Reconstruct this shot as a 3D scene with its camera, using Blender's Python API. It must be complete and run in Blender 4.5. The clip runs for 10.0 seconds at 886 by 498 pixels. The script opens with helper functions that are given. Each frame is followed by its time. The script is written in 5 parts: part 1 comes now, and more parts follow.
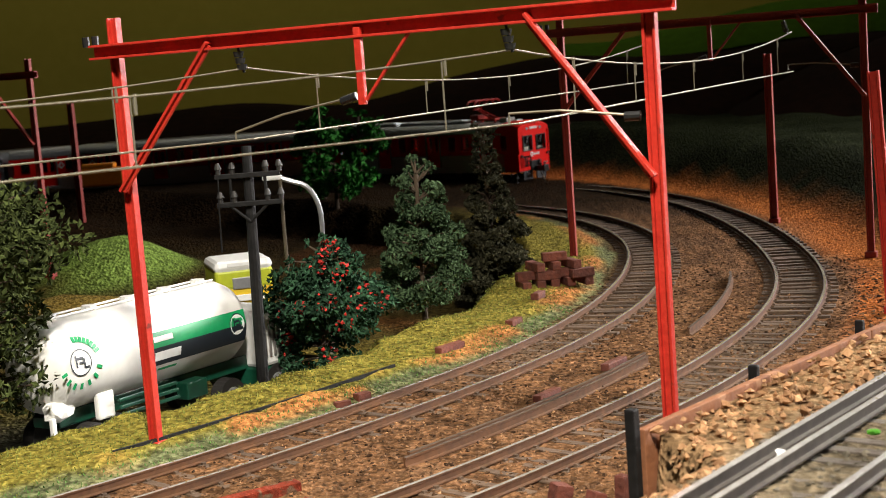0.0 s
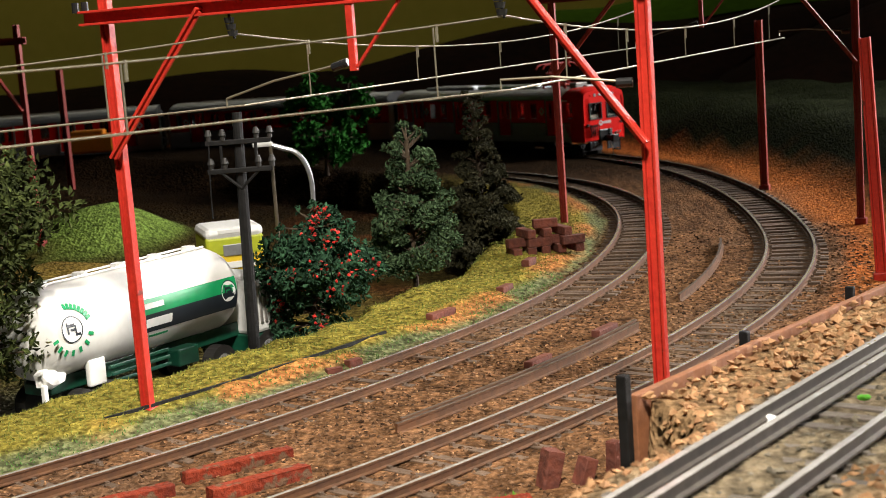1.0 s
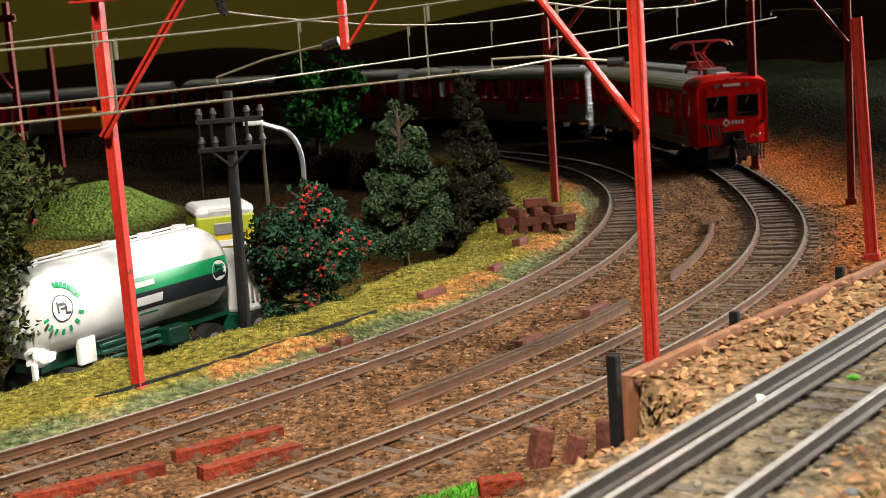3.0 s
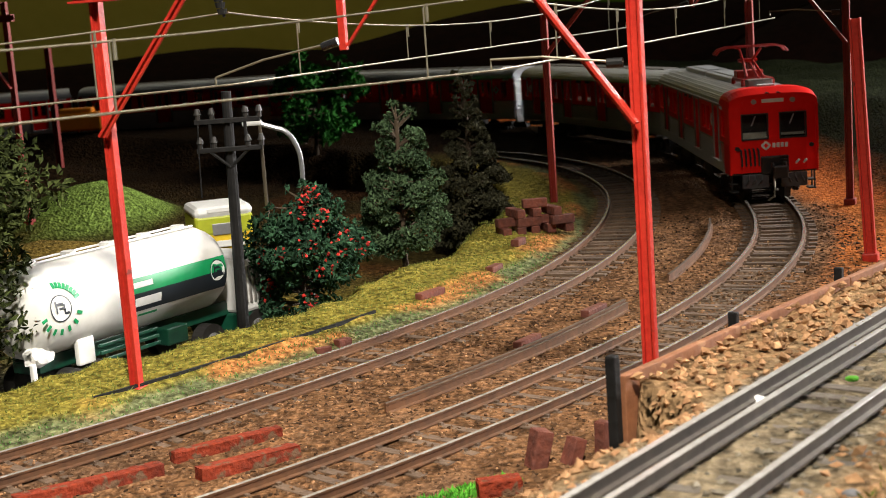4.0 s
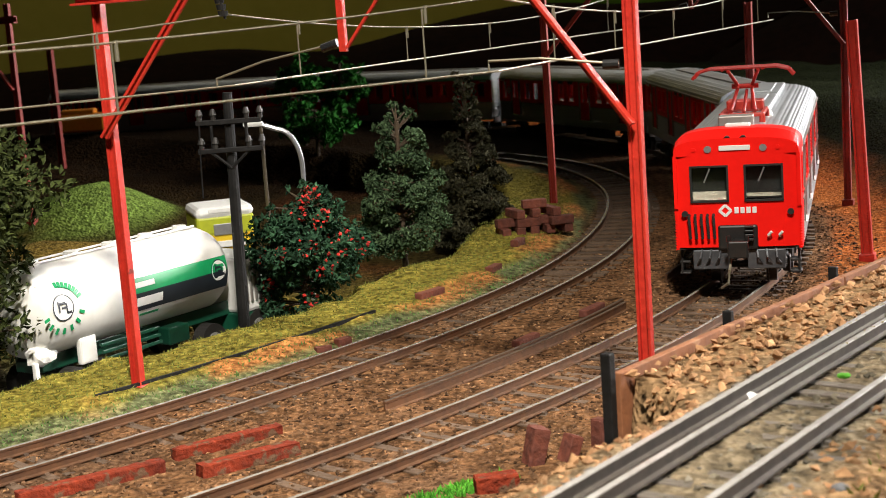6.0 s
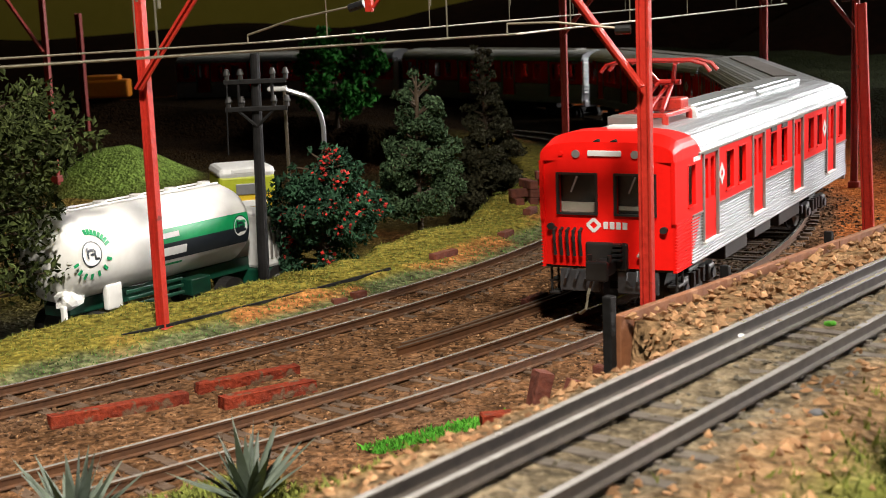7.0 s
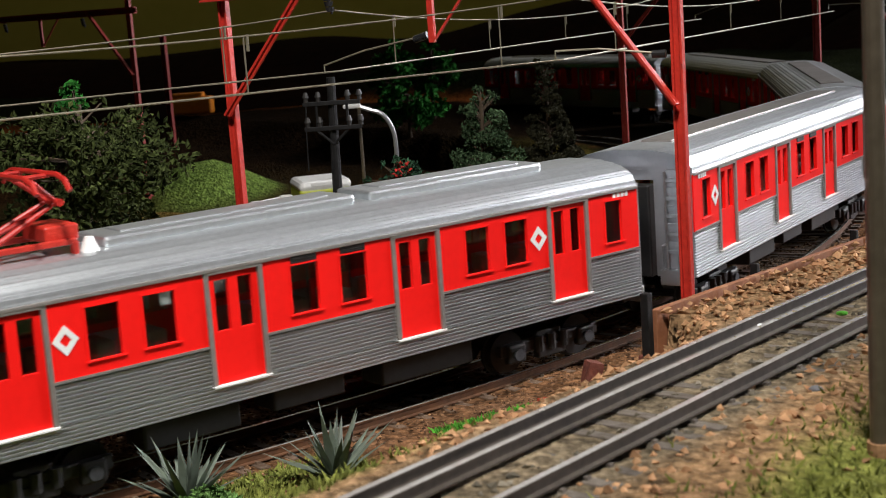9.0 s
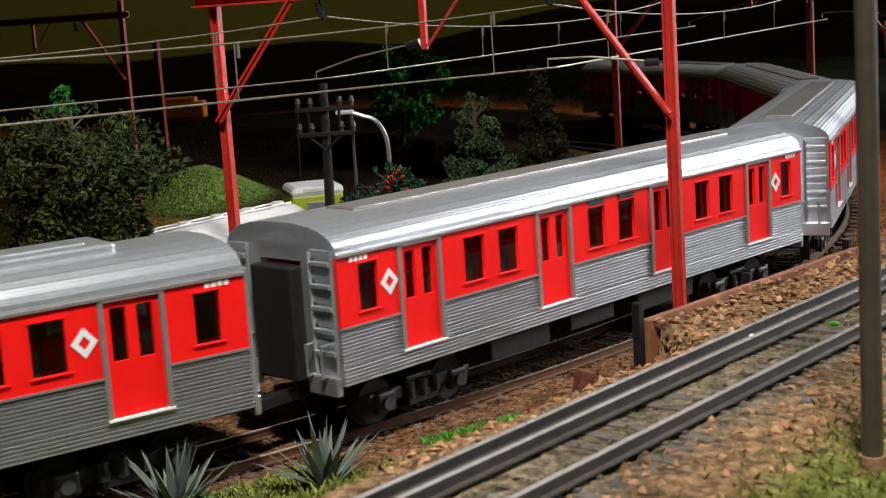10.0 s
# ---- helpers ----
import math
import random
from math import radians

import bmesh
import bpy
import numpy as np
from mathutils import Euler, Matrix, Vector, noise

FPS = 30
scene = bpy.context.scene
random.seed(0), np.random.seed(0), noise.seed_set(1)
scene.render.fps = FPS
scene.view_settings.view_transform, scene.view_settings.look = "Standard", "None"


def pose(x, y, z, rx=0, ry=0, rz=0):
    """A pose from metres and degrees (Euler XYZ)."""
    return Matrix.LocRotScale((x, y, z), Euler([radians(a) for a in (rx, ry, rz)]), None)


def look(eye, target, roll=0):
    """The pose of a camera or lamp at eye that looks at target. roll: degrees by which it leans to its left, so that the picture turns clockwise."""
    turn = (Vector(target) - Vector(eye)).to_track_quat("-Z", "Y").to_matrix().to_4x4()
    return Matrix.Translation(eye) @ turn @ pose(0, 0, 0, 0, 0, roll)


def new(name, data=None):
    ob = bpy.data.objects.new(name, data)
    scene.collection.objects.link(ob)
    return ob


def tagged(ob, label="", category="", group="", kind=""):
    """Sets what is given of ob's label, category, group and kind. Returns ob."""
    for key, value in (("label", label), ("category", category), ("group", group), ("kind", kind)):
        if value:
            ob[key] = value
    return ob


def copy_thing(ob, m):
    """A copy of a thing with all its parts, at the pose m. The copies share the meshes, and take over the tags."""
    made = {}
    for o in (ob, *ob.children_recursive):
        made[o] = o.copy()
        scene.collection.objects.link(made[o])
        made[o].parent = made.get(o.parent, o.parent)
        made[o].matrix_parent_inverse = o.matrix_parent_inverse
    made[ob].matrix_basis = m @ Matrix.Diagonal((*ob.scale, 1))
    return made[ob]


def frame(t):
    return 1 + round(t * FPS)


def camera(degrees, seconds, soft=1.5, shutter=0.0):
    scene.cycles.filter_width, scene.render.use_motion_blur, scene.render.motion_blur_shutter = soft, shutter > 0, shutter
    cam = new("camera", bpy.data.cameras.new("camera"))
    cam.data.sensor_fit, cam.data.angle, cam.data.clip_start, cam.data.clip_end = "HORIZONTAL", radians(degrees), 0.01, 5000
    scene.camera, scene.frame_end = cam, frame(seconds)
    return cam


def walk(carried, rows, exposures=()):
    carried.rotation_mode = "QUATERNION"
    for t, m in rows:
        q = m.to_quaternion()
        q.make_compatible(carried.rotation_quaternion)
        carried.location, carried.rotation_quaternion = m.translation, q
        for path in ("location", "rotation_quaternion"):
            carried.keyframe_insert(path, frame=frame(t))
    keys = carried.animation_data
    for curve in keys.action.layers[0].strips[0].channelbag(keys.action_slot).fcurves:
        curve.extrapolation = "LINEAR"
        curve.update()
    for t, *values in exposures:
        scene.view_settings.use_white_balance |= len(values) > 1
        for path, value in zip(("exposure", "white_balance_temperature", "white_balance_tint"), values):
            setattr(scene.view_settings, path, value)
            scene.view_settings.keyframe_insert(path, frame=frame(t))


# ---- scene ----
# All lengths below are millimetres of a 1:87 model railway; MM turns them into metres.
MM = 0.001
cam = camera(34.06, 10.0, soft=0.5, shutter=0.15)
cam.data.dof.use_dof = True
cam.data.dof.focus_distance = 0.385
cam.data.dof.aperture_fstop = 74

# seconds, eye x y z, yaw, pitch, roll
PATH = [
    (0, 0.3, 0.2, 89.7, 0.53, -7.38, -4.27),
    (0.5, 0.1, 0.4, 89.6, 0.33, -8.33, -4.35),
    (1, -0.1, 0.1, 89.7, 0.22, -8.72, -4.26),
    (1.5, 0.1, 0.2, 89.6, 0.18, -8.95, -4.26),
    (2, -0.1, 0.2, 89.6, 0.08, -9.36, -4.32),
    (2.5, -0.0, 0.2, 89.7, 0.01, -9.58, -4.18),
    (4, -0.1, 0.3, 89.9, -0.14, -9.58, -4.05),
    (4.5, -0.1, 0.3, 89.9, -0.12, -9.58, -4.12),
    (5, 0.1, 0.0, 89.9, -0.05, -9.58, -4.11),
    (5.5, 0.3, -1.0, 90.0, 0.01, -9.51, -4.15),
    (5.7, 0.4, -1.6, 90.0, 0.01, -9.51, -4.15),
    (6.8, 1.2, -14.9, 87.9, 0.03, -9.72, -2.86),
    (7, -0.0, -20.6, 85.3, 0.50, -10.05, -2.29),
    (7.5, 8.9, -36.0, 87.3, 1.98, -10.46, -3.75),
    (8, 8.5, -52.7, 92.7, 2.17, -10.65, -4.29),
    (8.5, 2.9, -57.1, 91.0, 3.40, -10.20, -3.65),
    (9, 5.0, -57.6, 92.6, 3.63, -9.81, -4.08),
    (9.5, 6.1, -55.9, 92.6, 3.67, -9.62, -4.21),
    (10, 5.5, -56.0, 93.1, 3.36, -9.64, -3.81),
]


def eye_pose(x, y, z, yaw, pitch, roll):
    a, b = radians(yaw), radians(pitch)
    e = Vector((x, y, z))
    ahead = Vector((-math.sin(a) * math.cos(b), math.cos(a) * math.cos(b), math.sin(b)))
    return look(e * MM, (e + ahead * 500) * MM, roll)


EXPOSURES = [(0, 0.0, 6500, 12), (5.7, 0.0, 6500, 12), (7.0, -0.28, 6450, 13), (7.5, -0.66, 6350, 14), (8.1, -0.92, 6200, 15), (8.6, -0.88, 6150, 15), (9.2, -0.76, 6000, 14), (10, -0.84, 6000, 14)]
walk(cam, [(r[0], eye_pose(*r[1:])) for r in PATH], EXPOSURES)

# ---- light: one lamp over the layout, a weak hall behind it ----
world = bpy.data.worlds.new("hall")
scene.world = world
world.use_nodes = True
world.node_tree.nodes["Background"].inputs[0].default_value = (1.0, 0.9, 0.72, 1)
world.node_tree.nodes["Background"].inputs[1].default_value = 0.0002


def spot(name, at, to, watts, cone, radius, colour, blend=0.8):
    d = bpy.data.lights.new(name, "SPOT")
    d.energy, d.spot_size, d.spot_blend, d.shadow_soft_size, d.color = watts, radians(cone), blend, radius * MM, colour
    ob = new(name, d)
    ob.matrix_world = look(Vector(at) * MM, Vector(to) * MM)
    return ob


def area(name, at, to, watts, sx, sy, colour, spread):
    d = bpy.data.lights.new(name, "AREA")
    d.shape, d.size, d.size_y, d.energy, d.color = "RECTANGLE", sx * MM, sy * MM, watts, colour
    d.spread = radians(spread)
    ob = new(name, d)
    ob.matrix_world = look(Vector(at) * MM, Vector(to) * MM)
    return ob


spot("layout_spotlight", (35, -75, 565), (-66, 296, 0), 43.0, 51, 30, (1.0, 0.945, 0.82), 1.0)
area("hall_lamp", (1000, 850, 400), (40, 390, 25), 6.0, 700, 380, (1.0, 0.97, 0.93), 75)
area("far_hall_lamp", (150, 1990, 720), (60, 420, 0), 0.18, 1300, 260, (1.0, 0.97, 0.93), 80)
# added lamp out of view, only there to brighten the khaki wall
area("wall_fill_light", (-250, 1560, 1150), (-250, 2080, 150), 1.2, 1400, 200, (1.0, 0.93, 0.75), 120)


# ---- materials ----
def socket(node, *names):
    for n in names:
        if n in node.inputs:
            return node.inputs[n]


def mat(name, a, b=None, rough=0.6, metal=0.0, grain=300.0, blotch=40.0, bump=0.0, bump_scale=None, spec=0.5, wear=None, wear_amount=0.0, each=0.0, coat=0.0, stretch=None):
    """Base colour a mixed with b by noise at two scales, optional worn patches, optional change from piece to piece."""
    m = bpy.data.materials.new(name)
    m.use_nodes = True
    n, l = m.node_tree.nodes, m.node_tree.links
    p = n["Principled BSDF"]
    b = b or tuple(c * 0.75 for c in a)
    geo = n.new("ShaderNodeTexCoord")
    vec = geo.outputs["Object"]
    if stretch:
        mp = n.new("ShaderNodeMapping")
        mp.inputs["Scale"].default_value = stretch
        l.new(vec, mp.inputs["Vector"])
        vec = mp.outputs["Vector"]
    n1, n2 = n.new("ShaderNodeTexNoise"), n.new("ShaderNodeTexNoise")
    n1.inputs["Scale"].default_value, n1.inputs["Detail"].default_value = blotch, 5
    n2.inputs["Scale"].default_value, n2.inputs["Detail"].default_value = grain, 4
    l.new(vec, n1.inputs["Vector"]), l.new(vec, n2.inputs["Vector"])
    add = n.new("ShaderNodeMath")
    add.operation = "ADD"
    l.new(n1.outputs["Fac"], add.inputs[0]), l.new(n2.outputs["Fac"], add.inputs[1])
    ramp = n.new("ShaderNodeMapRange")
    ramp.inputs["From Min"].default_value, ramp.inputs["From Max"].default_value = 0.75, 1.25
    l.new(add.outputs[0], ramp.inputs["Value"])
    mix = n.new("ShaderNodeMix")
    mix.data_type = "RGBA"
    mix.inputs["A"].default_value, mix.inputs["B"].default_value = (*a, 1), (*b, 1)
    l.new(ramp.outputs["Result"], mix.inputs["Factor"])
    colour = mix.outputs["Result"]
    if wear:
        n3 = n.new("ShaderNodeTexNoise")
        n3.inputs["Scale"].default_value, n3.inputs["Detail"].default_value = blotch * 3, 8
        l.new(geo.outputs["Object"], n3.inputs["Vector"])
        r3 = n.new("ShaderNodeMapRange")
        r3.inputs["From Min"].default_value, r3.inputs["From Max"].default_value = 0.68 - wear_amount, 0.74 - wear_amount
        l.new(n3.outputs["Fac"], r3.inputs["Value"])
        mw = n.new("ShaderNodeMix")
        mw.data_type = "RGBA"
        mw.inputs["B"].default_value = (*wear, 1)
        l.new(r3.outputs["Result"], mw.inputs["Factor"]), l.new(colour, mw.inputs["A"])
        colour = mw.outputs["Result"]
    if each:
        info = n.new("ShaderNodeObjectInfo")
        isl = n.new("ShaderNodeNewGeometry")
        s = n.new("ShaderNodeMath")
        s.operation = "ADD"
        l.new(info.outputs["Random"], s.inputs[0]), l.new(isl.outputs["Random Per Island"], s.inputs[1])
        fr = n.new("ShaderNodeMath")
        fr.operation = "FRACT"
        l.new(s.outputs[0], fr.inputs[0])
        hsv = n.new("ShaderNodeHueSaturation")
        mr = n.new("ShaderNodeMapRange")
        mr.inputs["To Min"].default_value, mr.inputs["To Max"].default_value = 1 - each, 1 + each
        l.new(fr.outputs[0], mr.inputs["Value"]), l.new(mr.outputs["Result"], hsv.inputs["Value"]), l.new(colour, hsv.inputs["Color"])
        colour = hsv.outputs["Color"]
    l.new(colour, p.inputs["Base Color"])
    p.inputs["Metallic"].default_value = metal
    rr = n.new("ShaderNodeMapRange")
    rr.inputs["To Min"].default_value, rr.inputs["To Max"].default_value = max(0.02, rough - 0.08), min(1, rough + 0.08)
    l.new(n1.outputs["Fac"], rr.inputs["Value"]), l.new(rr.outputs["Result"], p.inputs["Roughness"])
    p.inputs["Specular IOR Level"].default_value = spec
    p.inputs["Coat Weight"].default_value = coat
    if bump:
        bp = n.new("ShaderNodeBump")
        bp.inputs["Strength"].default_value, bp.inputs["Distance"].default_value = bump, 0.001
        n4 = n.new("ShaderNodeTexNoise")
        n4.inputs["Scale"].default_value, n4.inputs["Detail"].default_value = bump_scale or grain, 6
        l.new(vec, n4.inputs["Vector"]), l.new(n4.outputs["Fac"], bp.inputs["Height"]), l.new(bp.outputs["Normal"], p.inputs["Normal"])
    return m


M_RED_STEEL = mat("red_painted_brass", (0.52, 0.035, 0.02), (0.38, 0.02, 0.012), rough=0.38, grain=900, blotch=90, bump=0.25, bump_scale=700, wear=(0.16, 0.02, 0.012), wear_amount=0.02)
# darker red for the far portals and masts
M_DARK_RED = mat("dark_red_steel", (0.34, 0.03, 0.018), (0.22, 0.018, 0.012), rough=0.5, grain=900, blotch=90, bump=0.2)
M_WIRE = mat("tinned_wire", (0.34, 0.31, 0.23), (0.24, 0.21, 0.15), rough=0.35, metal=0.6, grain=900, blotch=120, spec=0.5)
M_BLACK = mat("black_plastic", (0.012, 0.012, 0.013), (0.02, 0.019, 0.018), rough=0.3, grain=700, blotch=80)
M_PILOT = mat("dull_steel_pilot", (0.11, 0.115, 0.125), (0.06, 0.062, 0.07), rough=0.45, metal=0.5, grain=500, blotch=60)
M_PANTO = mat("dark_red_pantograph", (0.5, 0.022, 0.014), (0.34, 0.015, 0.01), rough=0.45, grain=900, blotch=90)
M_UNDER = mat("black_underframe", (0.012, 0.011, 0.011), (0.022, 0.02, 0.018), rough=0.55, grain=700, blotch=80)
M_RAIL = mat("rail_steel", (0.16, 0.075, 0.035), (0.09, 0.045, 0.025), rough=0.55, metal=0.4, grain=500, blotch=60)
# polished heads, only part metal: the pale base colour carries the lamps' glint
M_RAILHEAD = mat("polished_rail_head", (0.74, 0.7, 0.64), (0.45, 0.39, 0.33), rough=0.24, metal=0.6, grain=600, blotch=25)
M_RAILHEAD_DULL = mat("dull_rail_head", (0.36, 0.31, 0.26), (0.24, 0.19, 0.15), rough=0.36, metal=1.0, grain=600, blotch=25)
# near rails: head pale for the same glint, web and foot much darker
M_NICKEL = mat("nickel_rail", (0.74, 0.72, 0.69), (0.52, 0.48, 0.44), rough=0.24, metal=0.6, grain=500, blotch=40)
M_NICKEL_SIDE = mat("dark_nickel_web", (0.075, 0.06, 0.045), (0.04, 0.03, 0.024), rough=0.55, metal=0.3, grain=500, blotch=40)
M_SLEEPER = mat("weathered_sleeper", (0.12, 0.075, 0.045), (0.07, 0.042, 0.026), rough=0.85, grain=600, blotch=120, bump=0.4, each=0.3)
M_SLEEPER_GREY = mat("grey_sleeper", (0.12, 0.1, 0.08), (0.07, 0.055, 0.04), rough=0.85, grain=600, blotch=120, bump=0.4, each=0.25)
M_STONE_TAN = mat("tan_ballast_stone", (0.4, 0.235, 0.12), (0.25, 0.13, 0.065), rough=0.9, grain=500, blotch=150, bump=0.4, each=0.45, spec=0.08)
M_STONE_BROWN = mat("brown_ballast_stone", (0.15, 0.083, 0.043), (0.075, 0.04, 0.022), rough=0.92, grain=500, blotch=150, bump=0.4, each=0.75, spec=0.08)
M_STONE_GREY = mat("grey_ballast_stone", (0.17, 0.15, 0.115), (0.1, 0.085, 0.06), rough=0.92, grain=500, blotch=150, bump=0.4, each=0.45, spec=0.08)
M_TIMBER = mat("dark_red_timber", (0.17, 0.045, 0.025), (0.09, 0.025, 0.016), rough=0.8, grain=500, blotch=120, bump=0.6, each=0.25)
M_RED_TIMBER = mat("red_stained_timber", (0.27, 0.04, 0.016), (0.12, 0.022, 0.012), rough=0.85, grain=700, blotch=100, bump=0.9, wear=(0.13, 0.075, 0.045), wear_amount=0.12, spec=0.15)
M_POLE = mat("creosoted_pole", (0.014, 0.0135, 0.014), (0.007, 0.007, 0.007), spec=0.2, rough=0.6, grain=500, blotch=80, bump=0.3)
M_RUST = mat("rusty_board", (0.26, 0.1, 0.04), (0.17, 0.065, 0.028), rough=0.75, grain=400, blotch=70, bump=0.3, wear=(0.33, 0.16, 0.08), wear_amount=0.06)
M_TRAIN_RED = mat("train_red_paint", (0.88, 0.012, 0.007), (0.82, 0.01, 0.006), rough=0.42, grain=600, blotch=40, spec=0.16)
M_ALU = mat("ribbed_aluminium", (0.66, 0.67, 0.69), (0.6, 0.61, 0.63), rough=0.34, metal=0.86, grain=600, blotch=40)
M_ROOF = mat("silver_roof_paint", (0.66, 0.69, 0.71), (0.55, 0.58, 0.6), rough=0.36, metal=0.8, grain=600, blotch=30)
M_FRAME = mat("grey_door_frame", (0.33, 0.31, 0.29), (0.26, 0.24, 0.22), rough=0.4, metal=0.5, grain=500, blotch=50)
M_WHITE = mat("white_paint", (0.8, 0.8, 0.78), (0.72, 0.72, 0.7), rough=0.45, grain=500, blotch=50)
M_SEAT = mat("cream_interior", (0.5, 0.45, 0.36), (0.42, 0.38, 0.3), rough=0.7, grain=500, blotch=50)
M_TANK = mat("white_tank_plastic", (0.82, 0.81, 0.78), (0.76, 0.75, 0.71), rough=0.35, grain=500, blotch=30, coat=0.2)
M_GREEN = mat("green_tank_band", (0.006, 0.3, 0.1), (0.005, 0.25, 0.085), rough=0.4, grain=500, blotch=50)
M_CHASSIS = mat("dark_green_chassis", (0.006, 0.07, 0.038), (0.004, 0.045, 0.026), rough=0.4, grain=500, blotch=60)
M_NAVY = mat("black_tank_band", (0.016, 0.022, 0.03), (0.012, 0.016, 0.024), rough=0.4, grain=500, blotch=50)
M_YELLOW = mat("yellow_cab_paint", (0.75, 0.46, 0.02), (0.68, 0.5, 0.03), rough=0.4, grain=500, blotch=40)
M_LIME = mat("lime_cab_paint", (0.45, 0.5, 0.03), (0.38, 0.42, 0.03), rough=0.4, grain=500, blotch=40)
M_GREYPOST = mat("grey_lamp_post", (0.42, 0.42, 0.43), (0.32, 0.32, 0.33), rough=0.35, metal=0.6, grain=500, blotch=60)
M_BRONZE = mat("dull_brown_pole", (0.13, 0.105, 0.075), (0.09, 0.072, 0.05), rough=0.4, metal=0.3, grain=500, blotch=60)
M_BARK = mat("bark", (0.09, 0.06, 0.035), (0.05, 0.034, 0.02), rough=0.9, grain=500, blotch=100, bump=0.6)
M_FIR = mat("fir_green_flock", (0.085, 0.135, 0.065), (0.03, 0.055, 0.026), rough=0.9, grain=800, blotch=120, each=0.5, spec=0.08)
M_FIR_DARK = mat("dark_fir_flock", (0.08, 0.075, 0.042), (0.032, 0.033, 0.02), rough=0.9, grain=800, blotch=120, each=0.5, spec=0.08)
M_LEAF = mat("bush_leaf_flock", (0.04, 0.1, 0.05), (0.012, 0.03, 0.018), rough=0.9, grain=800, blotch=120, each=0.55, spec=0.08)
M_LEAF_OLIVE = mat("olive_leaf_flock", (0.062, 0.078, 0.022), (0.018, 0.025, 0.008), rough=0.9, grain=800, blotch=120, each=0.5, spec=0.08)
M_LEAF_BRIGHT = mat("bright_leaf_flock", (0.04, 0.2, 0.03), (0.02, 0.1, 0.018), rough=0.9, grain=800, blotch=120, each=0.4, spec=0.08)
M_BERRY = mat("red_flower_flock", (0.6, 0.03, 0.018), (0.4, 0.018, 0.012), rough=0.8, grain=800, blotch=120, each=0.4)
M_GRASS = mat("static_grass_flock", (0.2, 0.21, 0.045), (0.13, 0.15, 0.035), rough=0.95, grain=500, blotch=60, each=0.5, spec=0.08)
M_GRASS_GREEN = mat("green_turf_flock", (0.11, 0.2, 0.055), (0.065, 0.13, 0.035), rough=0.95, grain=500, blotch=60, each=0.45, spec=0.08)
M_MOSS = mat("vivid_moss_flock", (0.09, 0.32, 0.03), (0.05, 0.2, 0.02), rough=0.95, grain=500, blotch=60, each=0.4, spec=0.08)
M_AGAVE = mat("agave_leaf", (0.13, 0.16, 0.12), (0.08, 0.1, 0.075), rough=0.6, grain=500, blotch=100, each=0.3)
M_ROAD = mat("grey_model_road", (0.14, 0.14, 0.15), (0.1, 0.1, 0.105), rough=0.8, grain=800, blotch=40, bump=0.2)
M_ORANGE = mat("orange_paint", (0.85, 0.28, 0.01), (0.75, 0.22, 0.01), rough=0.5, grain=500, blotch=50)
M_KHAKI = mat("khaki_hall_wall", (0.6, 0.5, 0.07), (0.55, 0.46, 0.06), rough=0.8, grain=60, blotch=3)
M_HALL = mat("dark_hall_wall", (0.05, 0.045, 0.04), (0.04, 0.036, 0.032), rough=0.9, grain=60, blotch=3)
# near-black brown holds the gloom of the unlit background in the paint
M_HILL = mat("unlit_far_hill", (0.026, 0.01, 0.005), (0.013, 0.007, 0.004), rough=0.95, grain=120, blotch=14, bump=0.5, bump_scale=60, spec=0.03)
M_HILL_GREEN = mat("far_meadow", (0.09, 0.2, 0.012), (0.07, 0.15, 0.01), rough=0.95, grain=120, blotch=14, spec=0.03)


def glass(name, tint=(0.9, 0.92, 0.92), rough=0.05):
    m = bpy.data.materials.new(name)
    m.use_nodes = True
    p = m.node_tree.nodes["Principled BSDF"]
    p.inputs["Base Color"].default_value = (*tint, 1)
    p.inputs["Roughness"].default_value = rough
    p.inputs["Transmission Weight"].default_value = 1.0
    p.inputs["IOR"].default_value = 1.45
    return m


M_GLASS = glass("window_plastic", (0.55, 0.58, 0.58))


# ---- mesh helpers (millimetres) ----
def finish(bm, name, material, smooth=False):
    me = bpy.data.meshes.new(name)
    bm.transform(Matrix.Scale(MM, 4))
    bm.to_mesh(me)
    bm.free()
    for m in material if isinstance(material, (list, tuple)) else (material,):
        me.materials.append(m)
    if smooth:
        me.polygons.foreach_set("use_smooth", [True] * len(me.polygons))
    return me


def part(name, bm, material, parent=None, label="", smooth=False):
    """One mesh object from a bmesh, under a thing or a part."""
    ob = new(name, finish(bm, name, material, smooth))
    ob.parent = parent
    if label:
        tagged(ob, label)
    return ob


def thing(name, x, y, z, label, category, rz=0, group="", kind=""):
    ob = new(name)
    ob.empty_display_size = 0.005
    ob.matrix_world = pose(x * MM, y * MM, z * MM, 0, 0, rz)
    return tagged(ob, label, category, group, kind)


def setp(ob, x, y, z, rx=0, ry=0, rz=0):
    ob.matrix_basis = pose(x * MM, y * MM, z * MM, rx, ry, rz)
    return ob


def box(bm, c, s, rz=0, bev=0.0, m=None):
    mm_ = Matrix.Translation(c) @ Euler((0, 0, radians(rz))).to_matrix().to_4x4()
    if m is not None:
        mm_ = m @ mm_
    r = bmesh.ops.create_cube(bm, size=1, matrix=mm_ @ Matrix.Diagonal((*s, 1)))
    if bev:
        es = list({e for v in r["verts"] for e in v.link_edges})
        bmesh.ops.bevel(bm, geom=es, offset=bev, segments=2, affect="EDGES", profile=0.5)
    return r["verts"]


